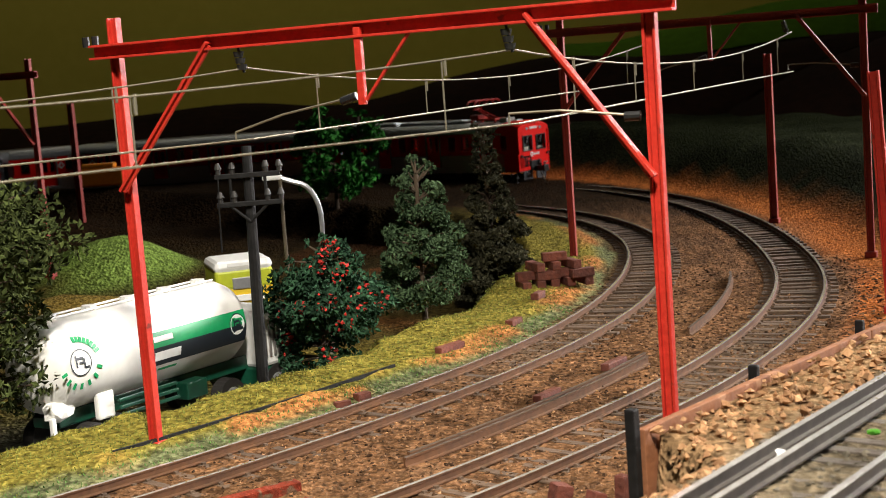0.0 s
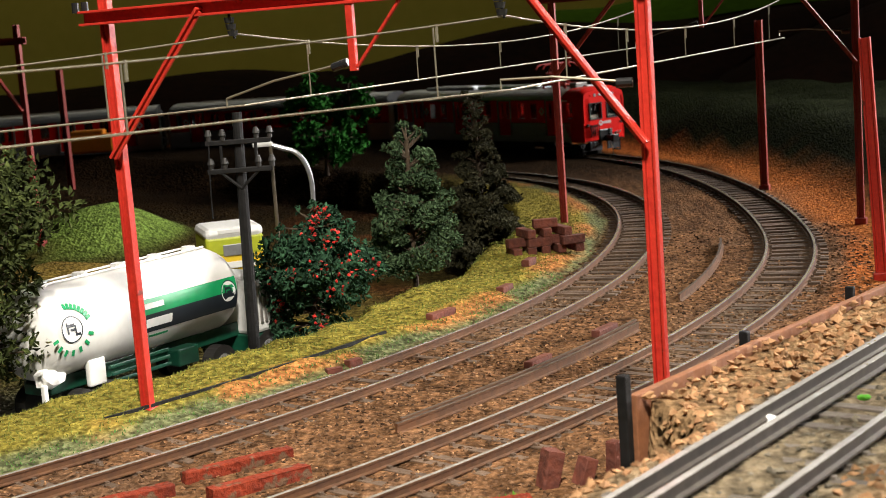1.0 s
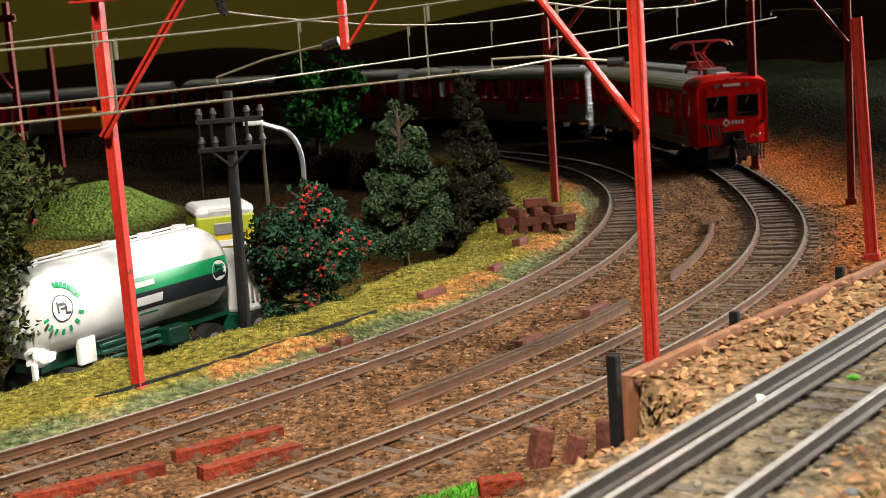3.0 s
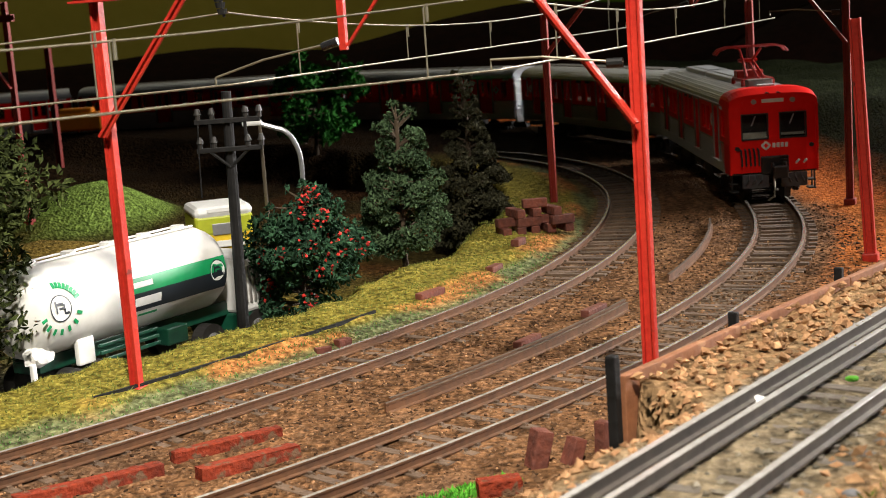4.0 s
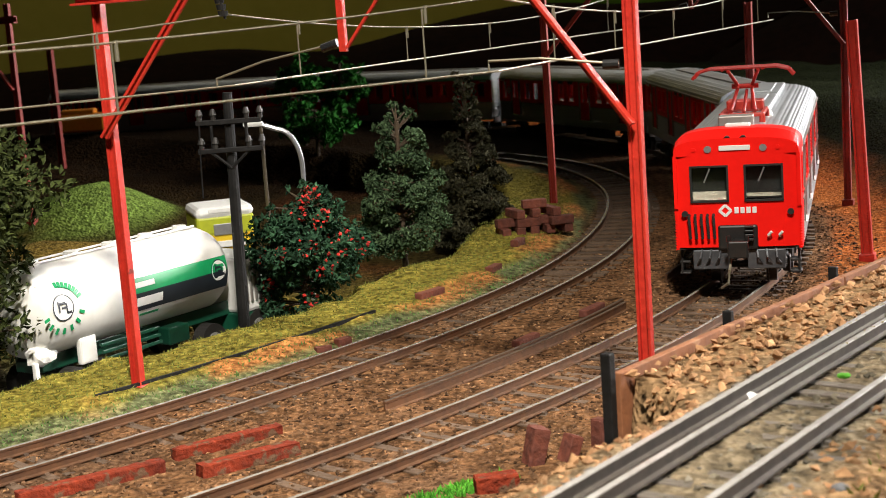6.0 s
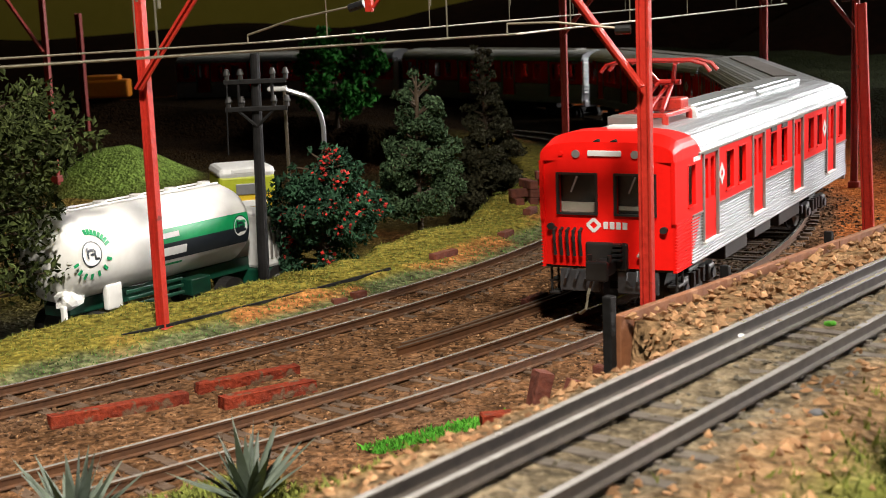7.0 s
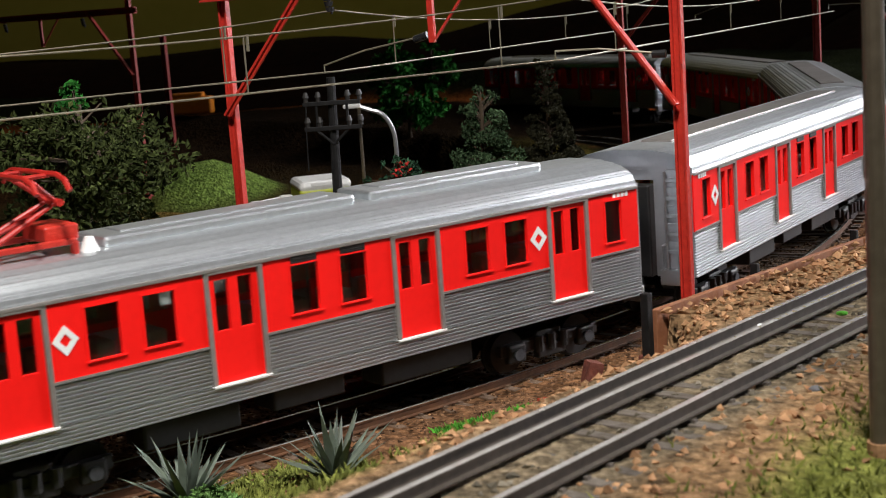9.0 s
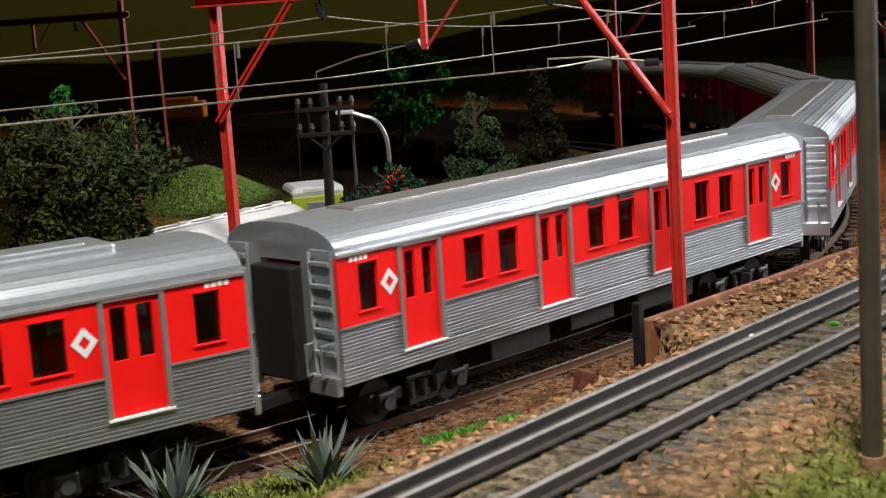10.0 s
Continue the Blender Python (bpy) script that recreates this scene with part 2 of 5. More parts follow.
def rod(bm, p, q, r0, r1=None, n=8, caps=True):
    p, q = Vector(p), Vector(q)
    d = q - p
    m = Matrix.Translation((p + q) / 2) @ d.to_track_quat("Z", "Y").to_matrix().to_4x4()
    bmesh.ops.create_cone(bm, cap_ends=caps, segments=n, radius1=r0, radius2=r0 if r1 is None else r1, depth=d.length, matrix=m)


def tube(bm, pts, r, n=6):
    pts = [Vector(p) for p in pts]
    rings = []
    for i, p in enumerate(pts):
        d = (pts[min(i + 1, len(pts) - 1)] - pts[max(i - 1, 0)]).normalized()
        side = d.cross(Vector((0, 0, 1)))
        side = side.normalized() if side.length > 1e-4 else Vector((1, 0, 0))
        up = side.cross(d)
        rings.append([bm.verts.new(p + r * (math.cos(2 * math.pi * k / n) * side + math.sin(2 * math.pi * k / n) * up)) for k in range(n)])
    for a, b in zip(rings, rings[1:]):
        for k in range(n):
            bm.faces.new((a[k], a[(k + 1) % n], b[(k + 1) % n], b[k]))
    bm.faces.new(rings[0][::-1]), bm.faces.new(rings[-1])


def ball(bm, c, s, sub=2, rough=0.0, rng=random):
    r = bmesh.ops.create_icosphere(bm, subdivisions=sub, radius=1)
    for v in r["verts"]:
        k = 1 + rng.uniform(-rough, rough)
        v.co = Vector((v.co.x * s[0] * k + c[0], v.co.y * s[1] * k + c[1], v.co.z * s[2] * k + c[2]))


def prism(bm, outline, y0, y1):
    """An outline in x and z, pushed from y0 to y1."""
    a = [bm.verts.new((x, y0, z)) for x, z in outline]
    b = [bm.verts.new((x, y1, z)) for x, z in outline]
    k = len(outline)
    for i in range(k):
        bm.faces.new((a[i], a[(i + 1) % k], b[(i + 1) % k], b[i]))
    bm.faces.new(a[::-1]), bm.faces.new(b)
    bmesh.ops.recalc_face_normals(bm, faces=bm.faces[:])


def run(start, segs, step=4.0, back=0.0):
    """A track's centre line: start x, y and heading, then lengths with their curvature. Rows of x, y, heading."""
    x, y, h = start[0], start[1], radians(start[2])
    out = [(x - d * math.cos(h), y - d * math.sin(h), h) for d in np.arange(back, 0, -step)] + [(x, y, h)]
    for length, k in segs:
        for _ in range(int(round(length / step))):
            hm = h + k * step / 2
            x, y, h = x + step * math.cos(hm), y + step * math.sin(hm), h + k * step
            out.append((x, y, h))
    return out


def sweep(bm, line, outline, closed=True, mats=None):
    """An outline of (offset to the left, z) drawn along a centre line."""
    rings = [[bm.verts.new((x - o * math.sin(h), y + o * math.cos(h), z)) for o, z in outline] for x, y, h in line]
    k = len(outline)
    for a, b in zip(rings, rings[1:]):
        for i in range(k if closed else k - 1):
            f = bm.faces.new((a[i], b[i], b[(i + 1) % k], a[(i + 1) % k]))
            if mats:
                f.material_index = mats[i]
    if closed:
        bm.faces.new(rings[0]), bm.faces.new(rings[-1][::-1])


def soup(name, chunks, material, parent=None, label=""):
    """Many small closed pieces, given as (vertices, faces), joined into one mesh."""
    vs, fs, n = [], [], 0
    for v, f in chunks:
        vs.append(np.asarray(v))
        fs += [tuple(i + n for i in q) for q in f]
        n += len(v)
    me = bpy.data.meshes.new(name)
    me.from_pydata((np.concatenate(vs) * MM).tolist(), [], fs)
    me.materials.append(material)
    ob = new(name, me)
    ob.parent = parent
    if label:
        tagged(ob, label)
    return ob


# ---- the lines of the three tracks ----
A_START, A_SEGS = (-120.1, 277.4, 41.0), [(60, 1 / 931), (120, 1 / 731), (120, 1 / 418), (120, 1 / 543), (120, 1 / 401), (440, 1 / 300)]
B_START, B_SEGS = (-84.5, 225.8, 39.0), [(60, 1 / 861), (120, 1 / 717), (120, 1 / 497), (120, 1 / 440), (120, 1 / 1000), (120, 1 / 800), (780, 1 / 420)]
C_START, C_SEGS = (-15.6, 119.8, 53.5), [(900, -1 / 9000)]
LINE_A, LINE_B, LINE_C = run(A_START, A_SEGS, 4, 240), run(B_START, B_SEGS, 4, 480), run(C_START, C_SEGS, 6, 360)
C_TOP = 28.0
NP_A, NP_B, NP_C = np.array(LINE_A), np.array(LINE_B), np.array(LINE_C)


def beside(line, x, y):
    """Signed distance to the left of a line, for arrays of x and y."""
    best, side = np.full(np.shape(x), 1e9), np.zeros(np.shape(x))
    for px, py, h in line:
        dx, dy = x - px, y - py
        d = np.hypot(dx, dy)
        s = -math.sin(h) * dx + math.cos(h) * dy
        side, best = np.where(d < best, np.sign(s) * d, side), np.minimum(best, d)
    return side


def smooth(a, b, x):
    t = np.clip((x - a) / (b - a), 0, 1)
    return t * t * (3 - 2 * t)


# ---- the ground: one sheet ----
WALL_FOOT, WALL_TURN = (28.8, 237.0), 49.6


def wall_frame(x, y):
    c, s = math.cos(radians(WALL_TURN)), math.sin(radians(WALL_TURN))
    dx, dy = x - WALL_FOOT[0], y - WALL_FOOT[1]
    return c * dx + s * dy, -s * dx + c * dy


def fuzz(x, y, scale, seed=0.0):
    return np.array([noise.noise(Vector((a * scale + seed, b * scale - seed, seed))) for a, b in zip(np.ravel(x), np.ravel(y))]).reshape(np.shape(x))


def terrain(x, y):
    """Height and colour of the ground at arrays of x and y, far shade included."""
    da, db, dc = beside(LINE_A[::2], x, y), beside(LINE_B[::2], x, y), beside(LINE_C[::2], x, y)
    sw, dw = wall_frame(x, y)
    n1, n2, n3 = fuzz(x, y, 0.02, 3.1), fuzz(x, y, 0.09, 7.7), fuzz(x, y, 0.35, 1.3)
    z = -2.6 + 0.35 * n2 + 0.35 * n3
    # shoulder on the inner side, then down to the road
    edge = 56 + 3 * n1 + 4 * n2 + 6 * smooth(400, 330, y)
    lift = smooth(13, 30, da) * (3.2 + 1.2 * n1 + 0.8 * n2)
    z = z + lift - smooth(edge - 4, edge + 16, da) * 18.5
    out = smooth(edge + 8, edge + 20, da)
    # high formation of the near track
    steep = np.where(sw > 0, 0.9, 7.0)
    high = smooth(steep, -steep, dw + 12.0 * smooth(3.0, -9.0, sw))
    top = 24.6 + 0.5 * n2 + 0.4 * n3 - smooth(16, 60, -dc) * 3.0 + smooth(20, 70, -dc) * (2 * n1 + 1.2 * n2)
    z = z * (1 - high) + top * high
    # bank outside the far curve
    bank = smooth(34, 110, -db) * smooth(420, 560, y) * (1 - high)
    z = z + bank * (26 + 6 * n1)
    # mounds behind the road
    for mx, my, r, h in ((-186, 770, 40, 24), (-176, 640, 42, 15), (-270, 900, 110, 22), (-150, 1050, 200, 10)):
        z = z + h * np.exp(-((x - mx) ** 2 + (y - my) ** 2) / r**2) * (1 + 0.25 * n1)
    z = z + smooth(900, 1500, y) * 12

    dirt = np.array((0.145, 0.073, 0.034))
    col = dirt * (1 + 0.6 * n2[..., None] + 0.8 * n3[..., None])

    def lay(mask, rgb, jitter=0.3):
        nonlocal col
        m = np.clip(mask, 0, 1)[..., None]
        col = col * (1 - m) + m * np.array(rgb) * (1 + jitter * n3[..., None] + 0.25 * n2[..., None])

    lay(smooth(0.1, 0.5, n1 + 0.4 * n2) * 0.6, (0.11, 0.064, 0.038))
    lay(smooth(-9.5, -7.5, db) * smooth(9.5, 7.5, db) * smooth(330, 400, y) * 0.6, (0.1, 0.078, 0.055))
    lay(smooth(-9.5, -7.5, da) * smooth(9.5, 7.5, da) * smooth(380, 460, y) * 0.6, (0.1, 0.078, 0.055))
    grass = smooth(13, 17, da + 3 * n2 + 3 * n3)
    lay(grass * 0.9, (0.12, 0.14, 0.065))
    lay(smooth(20, 26, da + 5 * n2 + 3 * n1), (0.2, 0.165, 0.03))
    lay(smooth(16, 22, da + 3 * n3) * smooth(34, 24, da) * smooth(-0.12, 0.2, n1 + 0.5 * n2), (0.34, 0.14, 0.045))
    lay(out * smooth(560, 460, y - 0.4 * x), (0.15, 0.15, 0.16), 0.1)
    # sunken ground behind the grass: its shadow is laid in as dark olive
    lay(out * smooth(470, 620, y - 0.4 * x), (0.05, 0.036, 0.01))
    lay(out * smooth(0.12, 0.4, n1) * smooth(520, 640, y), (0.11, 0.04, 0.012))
    # the lamp's falloff painted in: ground turns near black with distance
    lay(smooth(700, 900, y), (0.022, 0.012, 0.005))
    lay(smooth(17, 24, -db) * smooth(400, 500, y) * (1 - high), (0.38, 0.115, 0.024))
    # scrub on the outer bank, darkened to look out of the light
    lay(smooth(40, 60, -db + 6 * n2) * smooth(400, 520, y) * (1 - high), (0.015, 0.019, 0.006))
    lay(high * 0.9, (0.14, 0.115, 0.075))
    lay(high * smooth(12, 22, np.abs(dc)), (0.23, 0.14, 0.07))
    lay(high * smooth(26, 36, -dc + 8 * n1 + 5 * n2), (0.15, 0.16, 0.036))
    lay(high * smooth(40, 60, -dc + 8 * n1) * smooth(0.0, 0.3, n1), (0.1, 0.13, 0.03))
    slope = smooth(-16, -6, dw) * smooth(14, 4, dw) * smooth(0, -12, sw)
    lay(slope * 0.7, (0.2, 0.13, 0.055))
    lay(smooth(20, 26, dc) * smooth(-14, -18, db + 3 * n2) * smooth(-36, -50, sw + 6 * n1), (0.17, 0.2, 0.042))
    green = np.exp(-(((x - -186) / 45) ** 2 + ((y - 770) / 50) ** 2))
    lay(smooth(0.25, 0.5, green), (0.2, 0.3, 0.06))
    brown = np.exp(-(((x - -182) / 45) ** 2 + ((y - 645) / 50) ** 2))
    lay(smooth(0.25, 0.5, brown), (0.19, 0.13, 0.03))
    return z, np.clip(col, 0.004, 0.9)


def ground_material():
    m = bpy.data.materials.new("scenic_ground")
    m.use_nodes = True
    n, l = m.node_tree.nodes, m.node_tree.links
    p = n["Principled BSDF"]
    at, tc = n.new("ShaderNodeAttribute"), n.new("ShaderNodeTexCoord")
    at.attribute_name = "soil_and_shade"
    n1, n2 = n.new("ShaderNodeTexNoise"), n.new("ShaderNodeTexVoronoi")
    n1.inputs["Scale"].default_value, n1.inputs["Detail"].default_value = 420, 6
    n2.inputs["Scale"].default_value = 700
    l.new(tc.outputs["Object"], n1.inputs["Vector"]), l.new(tc.outputs["Object"], n2.inputs["Vector"])
    mr = n.new("ShaderNodeMapRange")
    mr.inputs["From Min"].default_value, mr.inputs["From Max"].default_value = 0.3, 0.7
    mr.inputs["To Min"].default_value, mr.inputs["To Max"].default_value = 0.3, 1.75
    l.new(n1.outputs["Fac"], mr.inputs["Value"])
    sc = n.new("ShaderNodeVectorMath")
    sc.operation = "SCALE"
    l.new(at.outputs["Color"], sc.inputs[0]), l.new(mr.outputs["Result"], sc.inputs["Scale"]), l.new(sc.outputs["Vector"], p.inputs["Base Color"])
    bp = n.new("ShaderNodeBump")
    bp.inputs["Strength"].default_value, bp.inputs["Distance"].default_value = 0.9, 0.0012
    ad = n.new("ShaderNodeMath")
    ad.operation = "ADD"
    l.new(n1.outputs["Fac"], ad.inputs[0]), l.new(n2.outputs["Distance"], ad.inputs[1])
    l.new(ad.outputs[0], bp.inputs["Height"]), l.new(bp.outputs["Normal"], p.inputs["Normal"])
    p.inputs["Roughness"].default_value = 0.95
    p.inputs["Specular IOR Level"].default_value = 0.04
    return m


M_GROUND = ground_material()


def spread(lo, a, b, hi, fine, coarse):
    return np.unique(np.concatenate([np.arange(lo, a, coarse), np.arange(a, b, fine), np.arange(b, hi + coarse, coarse)]))


def build_ground():
    xs, ys = spread(-900, -150, 150, 1100, 2.4, 15), spread(-500, 100, 560, 1800, 2.4, 15)
    X, Y = np.meshgrid(xs, ys)
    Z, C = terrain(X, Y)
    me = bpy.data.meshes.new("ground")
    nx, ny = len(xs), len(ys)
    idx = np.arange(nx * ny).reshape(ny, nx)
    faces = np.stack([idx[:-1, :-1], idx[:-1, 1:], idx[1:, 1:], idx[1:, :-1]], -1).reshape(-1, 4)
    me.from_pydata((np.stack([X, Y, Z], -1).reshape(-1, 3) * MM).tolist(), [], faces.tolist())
    at = me.color_attributes.new("soil_and_shade", "FLOAT_COLOR", "POINT")
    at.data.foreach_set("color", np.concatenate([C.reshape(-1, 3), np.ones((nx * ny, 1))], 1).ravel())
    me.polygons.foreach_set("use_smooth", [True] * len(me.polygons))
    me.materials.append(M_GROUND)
    return tagged(new("ground", me), "brown ballasted model layout ground with grassy shoulders", "ground", kind="structure")


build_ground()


def ground_z(x, y):
    return float(terrain(np.array([[x]]), np.array([[y]]))[0][0, 0])


# ---- hall: walls and ceiling round the layout, hills before the far wall ----
def slab(name, c, s, material, label):
    bm = bmesh.new()
    box(bm, c, s)
    return tagged(part(name, bm, material), label, "wall" if "wall" in name else "ceiling", kind="structure")


slab("wall_north", (0, 2100, 700), (5200, 40, 2600), M_KHAKI, "plain khaki painted hall wall")
slab("wall_south", (0, -1700, 700), (5200, 40, 2600), M_HALL, "plain dark hall wall")
slab("wall_west", (-2600, 200, 700), (40, 3840, 2600), M_HALL, "plain dark hall wall")
slab("wall_east", (2600, 200, 700), (40, 3840, 2600), M_HALL, "plain dark hall wall")
slab("ceiling", (0, 200, 2020), (5240, 3840, 40), M_HALL, "plain dark hall ceiling")
slab("floor", (0, 200, -620), (5240, 3840, 40), M_HALL, "plain dark hall floor")


def hill(name, x0, x1, y, height, depth, material, label, seed):
    """A long ridge: height is a function of x."""
    bm = bmesh.new()
    xs, rows = np.arange(x0, x1 + 1, 20.0), 10
    grid = []
    for x in xs:
        col = []
        for r in range(rows + 1):
            t = r / rows
            hz = height(x) * math.sin(min(1, t * 1.15) * math.pi / 2)
            k = noise.noise(Vector((x * 0.008, t * 3, seed))) * 8 * (0.2 + t)
            col.append(bm.verts.new((x, y + depth * t + k, -20 + hz + k * 0.5)))
        for r in range(rows + 1):
            t = r / rows
            col.append(bm.verts.new((x, y + depth * (1 + t), (-20 + col[rows].co.z + 20) * (1 - t) - 20 * t)))
        grid.append(col)
    for a, b in zip(grid, grid[1:]):
        for i in range(len(a) - 1):
            bm.faces.new((a[i], b[i], b[i + 1], a[i + 1]))
    bmesh.ops.recalc_face_normals(bm, faces=bm.faces[:])
    return tagged(part(name, bm, material, None, "", True), label, "hill", kind="structure")


# both brown ridges carry their shade in the base colour
hill("hill", -900, 1000, 1150, lambda x: 78 + 26 * smooth(-150, 150, x) + 4 * math.sin(x * 0.02), 260, M_HILL, "brown wooded ridge behind the layout, shade put into its colour", 1.0)
hill("hill", 130, 900, 1050, lambda x: 20 + 95 * smooth(140, 420, x) + 5 * math.sin(x * 0.03), 180, M_HILL, "wooded slope behind the curve, coloured as if unlit", 5.0)
hill("meadow", 120, 700, 1400, lambda x: 118 + 30 * smooth(150, 420, x), 200, M_HILL_GREEN, "bright green meadow ridge", 9.0)


# ---- tracks ----
def rail_outline(o, h, foot=0.0, w=0.5):
    """The outline of a rail of height h whose head is at z = foot + h."""
    return [(o - 1.0, foot), (o - 1.0, foot + 0.25), (o - 0.3, foot + 0.5), (o - 0.3, foot + h - 0.65), (o - w, foot + h - 0.5), (o - w, foot + h - 0.06), (o - w + 0.12, foot + h),
            (o + w - 0.12, foot + h), (o + w, foot + h - 0.06), (o + w, foot + h - 0.5), (o + 0.3, foot + h - 0.65), (o + 0.3, foot + 0.5), (o + 1.0, foot + 0.25), (o + 1.0, foot)]


RAIL_MATS = [0] * 5 + [1] * 3 + [0] * 6


def sleeper_mesh(name, length, width, height, material):
    bm = bmesh.new()
    box(bm, (0, 0, -height / 2), (width, length, height), bev=0.18)
    for s in (-1, 1):
        for o in (-1.5, 1.5):
            box(bm, (0, s * 8.7 + o, 0.25), (1.0, 0.9, 0.6))
    return finish(bm, name, material)


def track(name, line, z, offsets, label, head, sleeper, spacing, length, s0, s1, dip=0.0, side=None, w=0.5):
    root = thing(name, 0, 0, 0, label, "railway track")
    for o in offsets:
        bm = bmesh.new()
        sweep(bm, line, rail_outline(o, 2.3, z - 2.3, w), mats=RAIL_MATS)
        part("rail", bm, [side or M_RAIL, head], root)
    me = sleeper_mesh("sleeper", length, 2.6, 2.0, sleeper)
    step = math.dist(line[0][:2], line[1][:2])
    rng = random.Random(5)
    for k in range(int((s1 - s0) / spacing)):
        i = int((s0 + k * spacing) / step)
        if i >= len(line):
            break
        x, y, h = line[i]
        ob = new("sleeper", me)
        ob.parent = root
        ob.matrix_basis = pose(x * MM, y * MM, (z - 2.25 - dip - (0.55 if y < 470 and dip < 0 else 0) + rng.uniform(-0.12, 0.12)) * MM, 0, 0, math.degrees(h) + rng.uniform(-1.5, 1.5))
    return root


track("railway_track", LINE_A, 0, (8.7, -8.7), "inner curved track with rusty rails on brown ballast", M_RAILHEAD, M_SLEEPER, 7.0, 27, 130, 900, -0.25)
track("railway_track", LINE_B, 0, (8.7, -8.7), "outer curved track with rusty rails that carries the train", M_RAILHEAD, M_SLEEPER, 7.0, 27, 330, 1240, -0.35)
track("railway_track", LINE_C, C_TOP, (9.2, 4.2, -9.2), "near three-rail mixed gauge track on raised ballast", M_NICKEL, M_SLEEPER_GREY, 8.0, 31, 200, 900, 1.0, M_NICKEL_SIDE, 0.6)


# ---- overhead line portals ----
def portal(name, left, right, z, label, material, top=98.0, legs=(True, True), extra=True):
    """A two-legged portal of channel section: left and right are the feet."""
    l, r = Vector((*left, 0)), Vector((*right, 0))
    w = (r - l).length
    root = thing(name, left[0], left[1], z, label, "catenary portal", math.degrees(math.atan2(r.y - l.y, r.x - l.x)))
    H = top - z
    for k, x in ((0, 0.0), (1, w)):
        if not legs[k]:
            continue
        bm = bmesh.new()
        box(bm, (x - 1.15, 0, H / 2 + 3), (0.6, 2.2, H + 10), bev=0.15)
        box(bm, (x + 1.15, 0, H / 2 + 3), (0.6, 2.2, H + 10), bev=0.15)
        box(bm, (x, 0.3, H / 2 + 3), (2.1, 0.7, H + 9.6))
        box(bm, (x, 0, 1.0), (4.6, 4.6, 3.4), bev=0.3)
        part("leg", bm, material, root)
    bm = bmesh.new()
    box(bm, (w / 2, -0.9, H), (w + 12, 0.8, 3.4), bev=0.12)
    box(bm, (w / 2, -2.2, H + 1.5), (w + 12, 2.4, 0.6), bev=0.12)
    box(bm, (w / 2, -2.2, H - 1.5), (w + 12, 2.4, 0.6), bev=0.12)
    part("beam", bm, material, root)
    for a, b in (((29, H - 1), (0.5, H - 33)), ((w - 25, H - 1), (w - 0.5, H - 33))):
        bm = bmesh.new()
        p, q = Vector((a[0], -2.6, a[1])), Vector((b[0], -2.6, b[1]))
        m = Matrix.Translation((p + q) / 2) @ (q - p).to_track_quat("Z", "Y").to_matrix().to_4x4()
        box(bm, (0, 0, 0), (2.2, 0.8, (q - p).length + 3), bev=0.12, m=m)
        box(bm, (0, -0.6, 0), (0.7, 1.2, (q - p).length + 2), m=m)
        part("brace", bm, material, root)
    bm = bmesh.new()
    box(bm, (w / 2 + 2, -2.4, H - 8.0), (1.7, 1.4, 17), bev=0.15)
    rod(bm, (w / 2 + 3, -2.4, H - 15.6), (w / 2 + 15, -2.4, H - 1.5), 0.45, n=8)
    part("hanger", bm, material, root)
    for x in (37.5, w - 31):
        bm = bmesh.new()
        for i in range(3):
            rod(bm, (x + i * 0.35, -1.5, H - 2.6 - i * 1.5), (x + i * 0.35, -1.5, H - 3.9 - i * 1.5), 1.25, 1.0, 12)
        rod(bm, (x, -1.5, H - 1.5), (x + 1.2, -1.5, H - 7.5), 0.35)
        part("insulator", bm, M_BLACK, root, "black ribbed insulator")
    if extra:
        for x in (-5.5, -8.5):
            bm = bmesh.new()
            rod(bm, (x, -1, H + 1.5), (x, -1, H + 4.0), 0.9, n=10)
            part("insulator", bm, M_BLACK, root, "small black pin insulator")
        # registration arms
        for p, q in (((w / 2 + 0.5, -2.4, H - 14.5), (38, -6, 75 - z)), ((w - 2, -2.4, H - 22), (w - 29, -7, 76 - z))):
            bm = bmesh.new()
            p, q = Vector(p), Vector(q)
            rod(bm, p, p.lerp(q, 0.12), 1.0, n=10)
            part("insulator", bm, M_BLACK, root, "black rod insulator")
            bm = bmesh.new()
            tube(bm, [p, p.lerp(q, 0.6) + Vector((0, 0, 2.0)), q + Vector((0, 0, 2.0)), q], 0.28)
            part("registration_arm", bm, M_WIRE, root, "thin tinned steady arm")
    return root


PORTAL = ((-79.0, 357.0), (42.0, 292.0))
portal("catenary_portal", *PORTAL, -2.5, "bright red steel portal straddling the two main tracks", M_RED_STEEL)
portal("catenary_portal", (52, 634), (169, 585), -2.5, "red steel portal over the far curve", M_DARK_RED)
portal("catenary_portal", (-318, 770), (-204, 720), -2.5, "dull red portal beside the green mound", M_DARK_RED, extra=False)


def mast(x, y, z, h, label, material):
    root = thing("catenary_mast", x, y, z, label, "mast", -25)
    bm = bmesh.new()
    for s in (-1, 1):
        box(bm, (s * 1.5, 0, h / 2), (0.7, 2.8, h), bev=0.15)
    box(bm, (0, 0.5, h / 2), (2.8, 0.7, h - 0.4))
    part("post", bm, material, root)
    bm = bmesh.new()
    box(bm, (0, 0, 1), (5, 5, 3), bev=0.4)
    part("foot", bm, material, root)
    return root


setp(mast(141, 466, -2.5, 79, "red steel mast with no beam beside the curve", M_RED_STEEL), 141, 466, -2.5, 0, -2.6, -25)
mast(160, 719, -2.5, 84, "dull red mast in the dark behind the curve", M_DARK_RED)
mast(-228, 886, -2.5, 84, "dull red mast behind the green mound", M_DARK_RED)


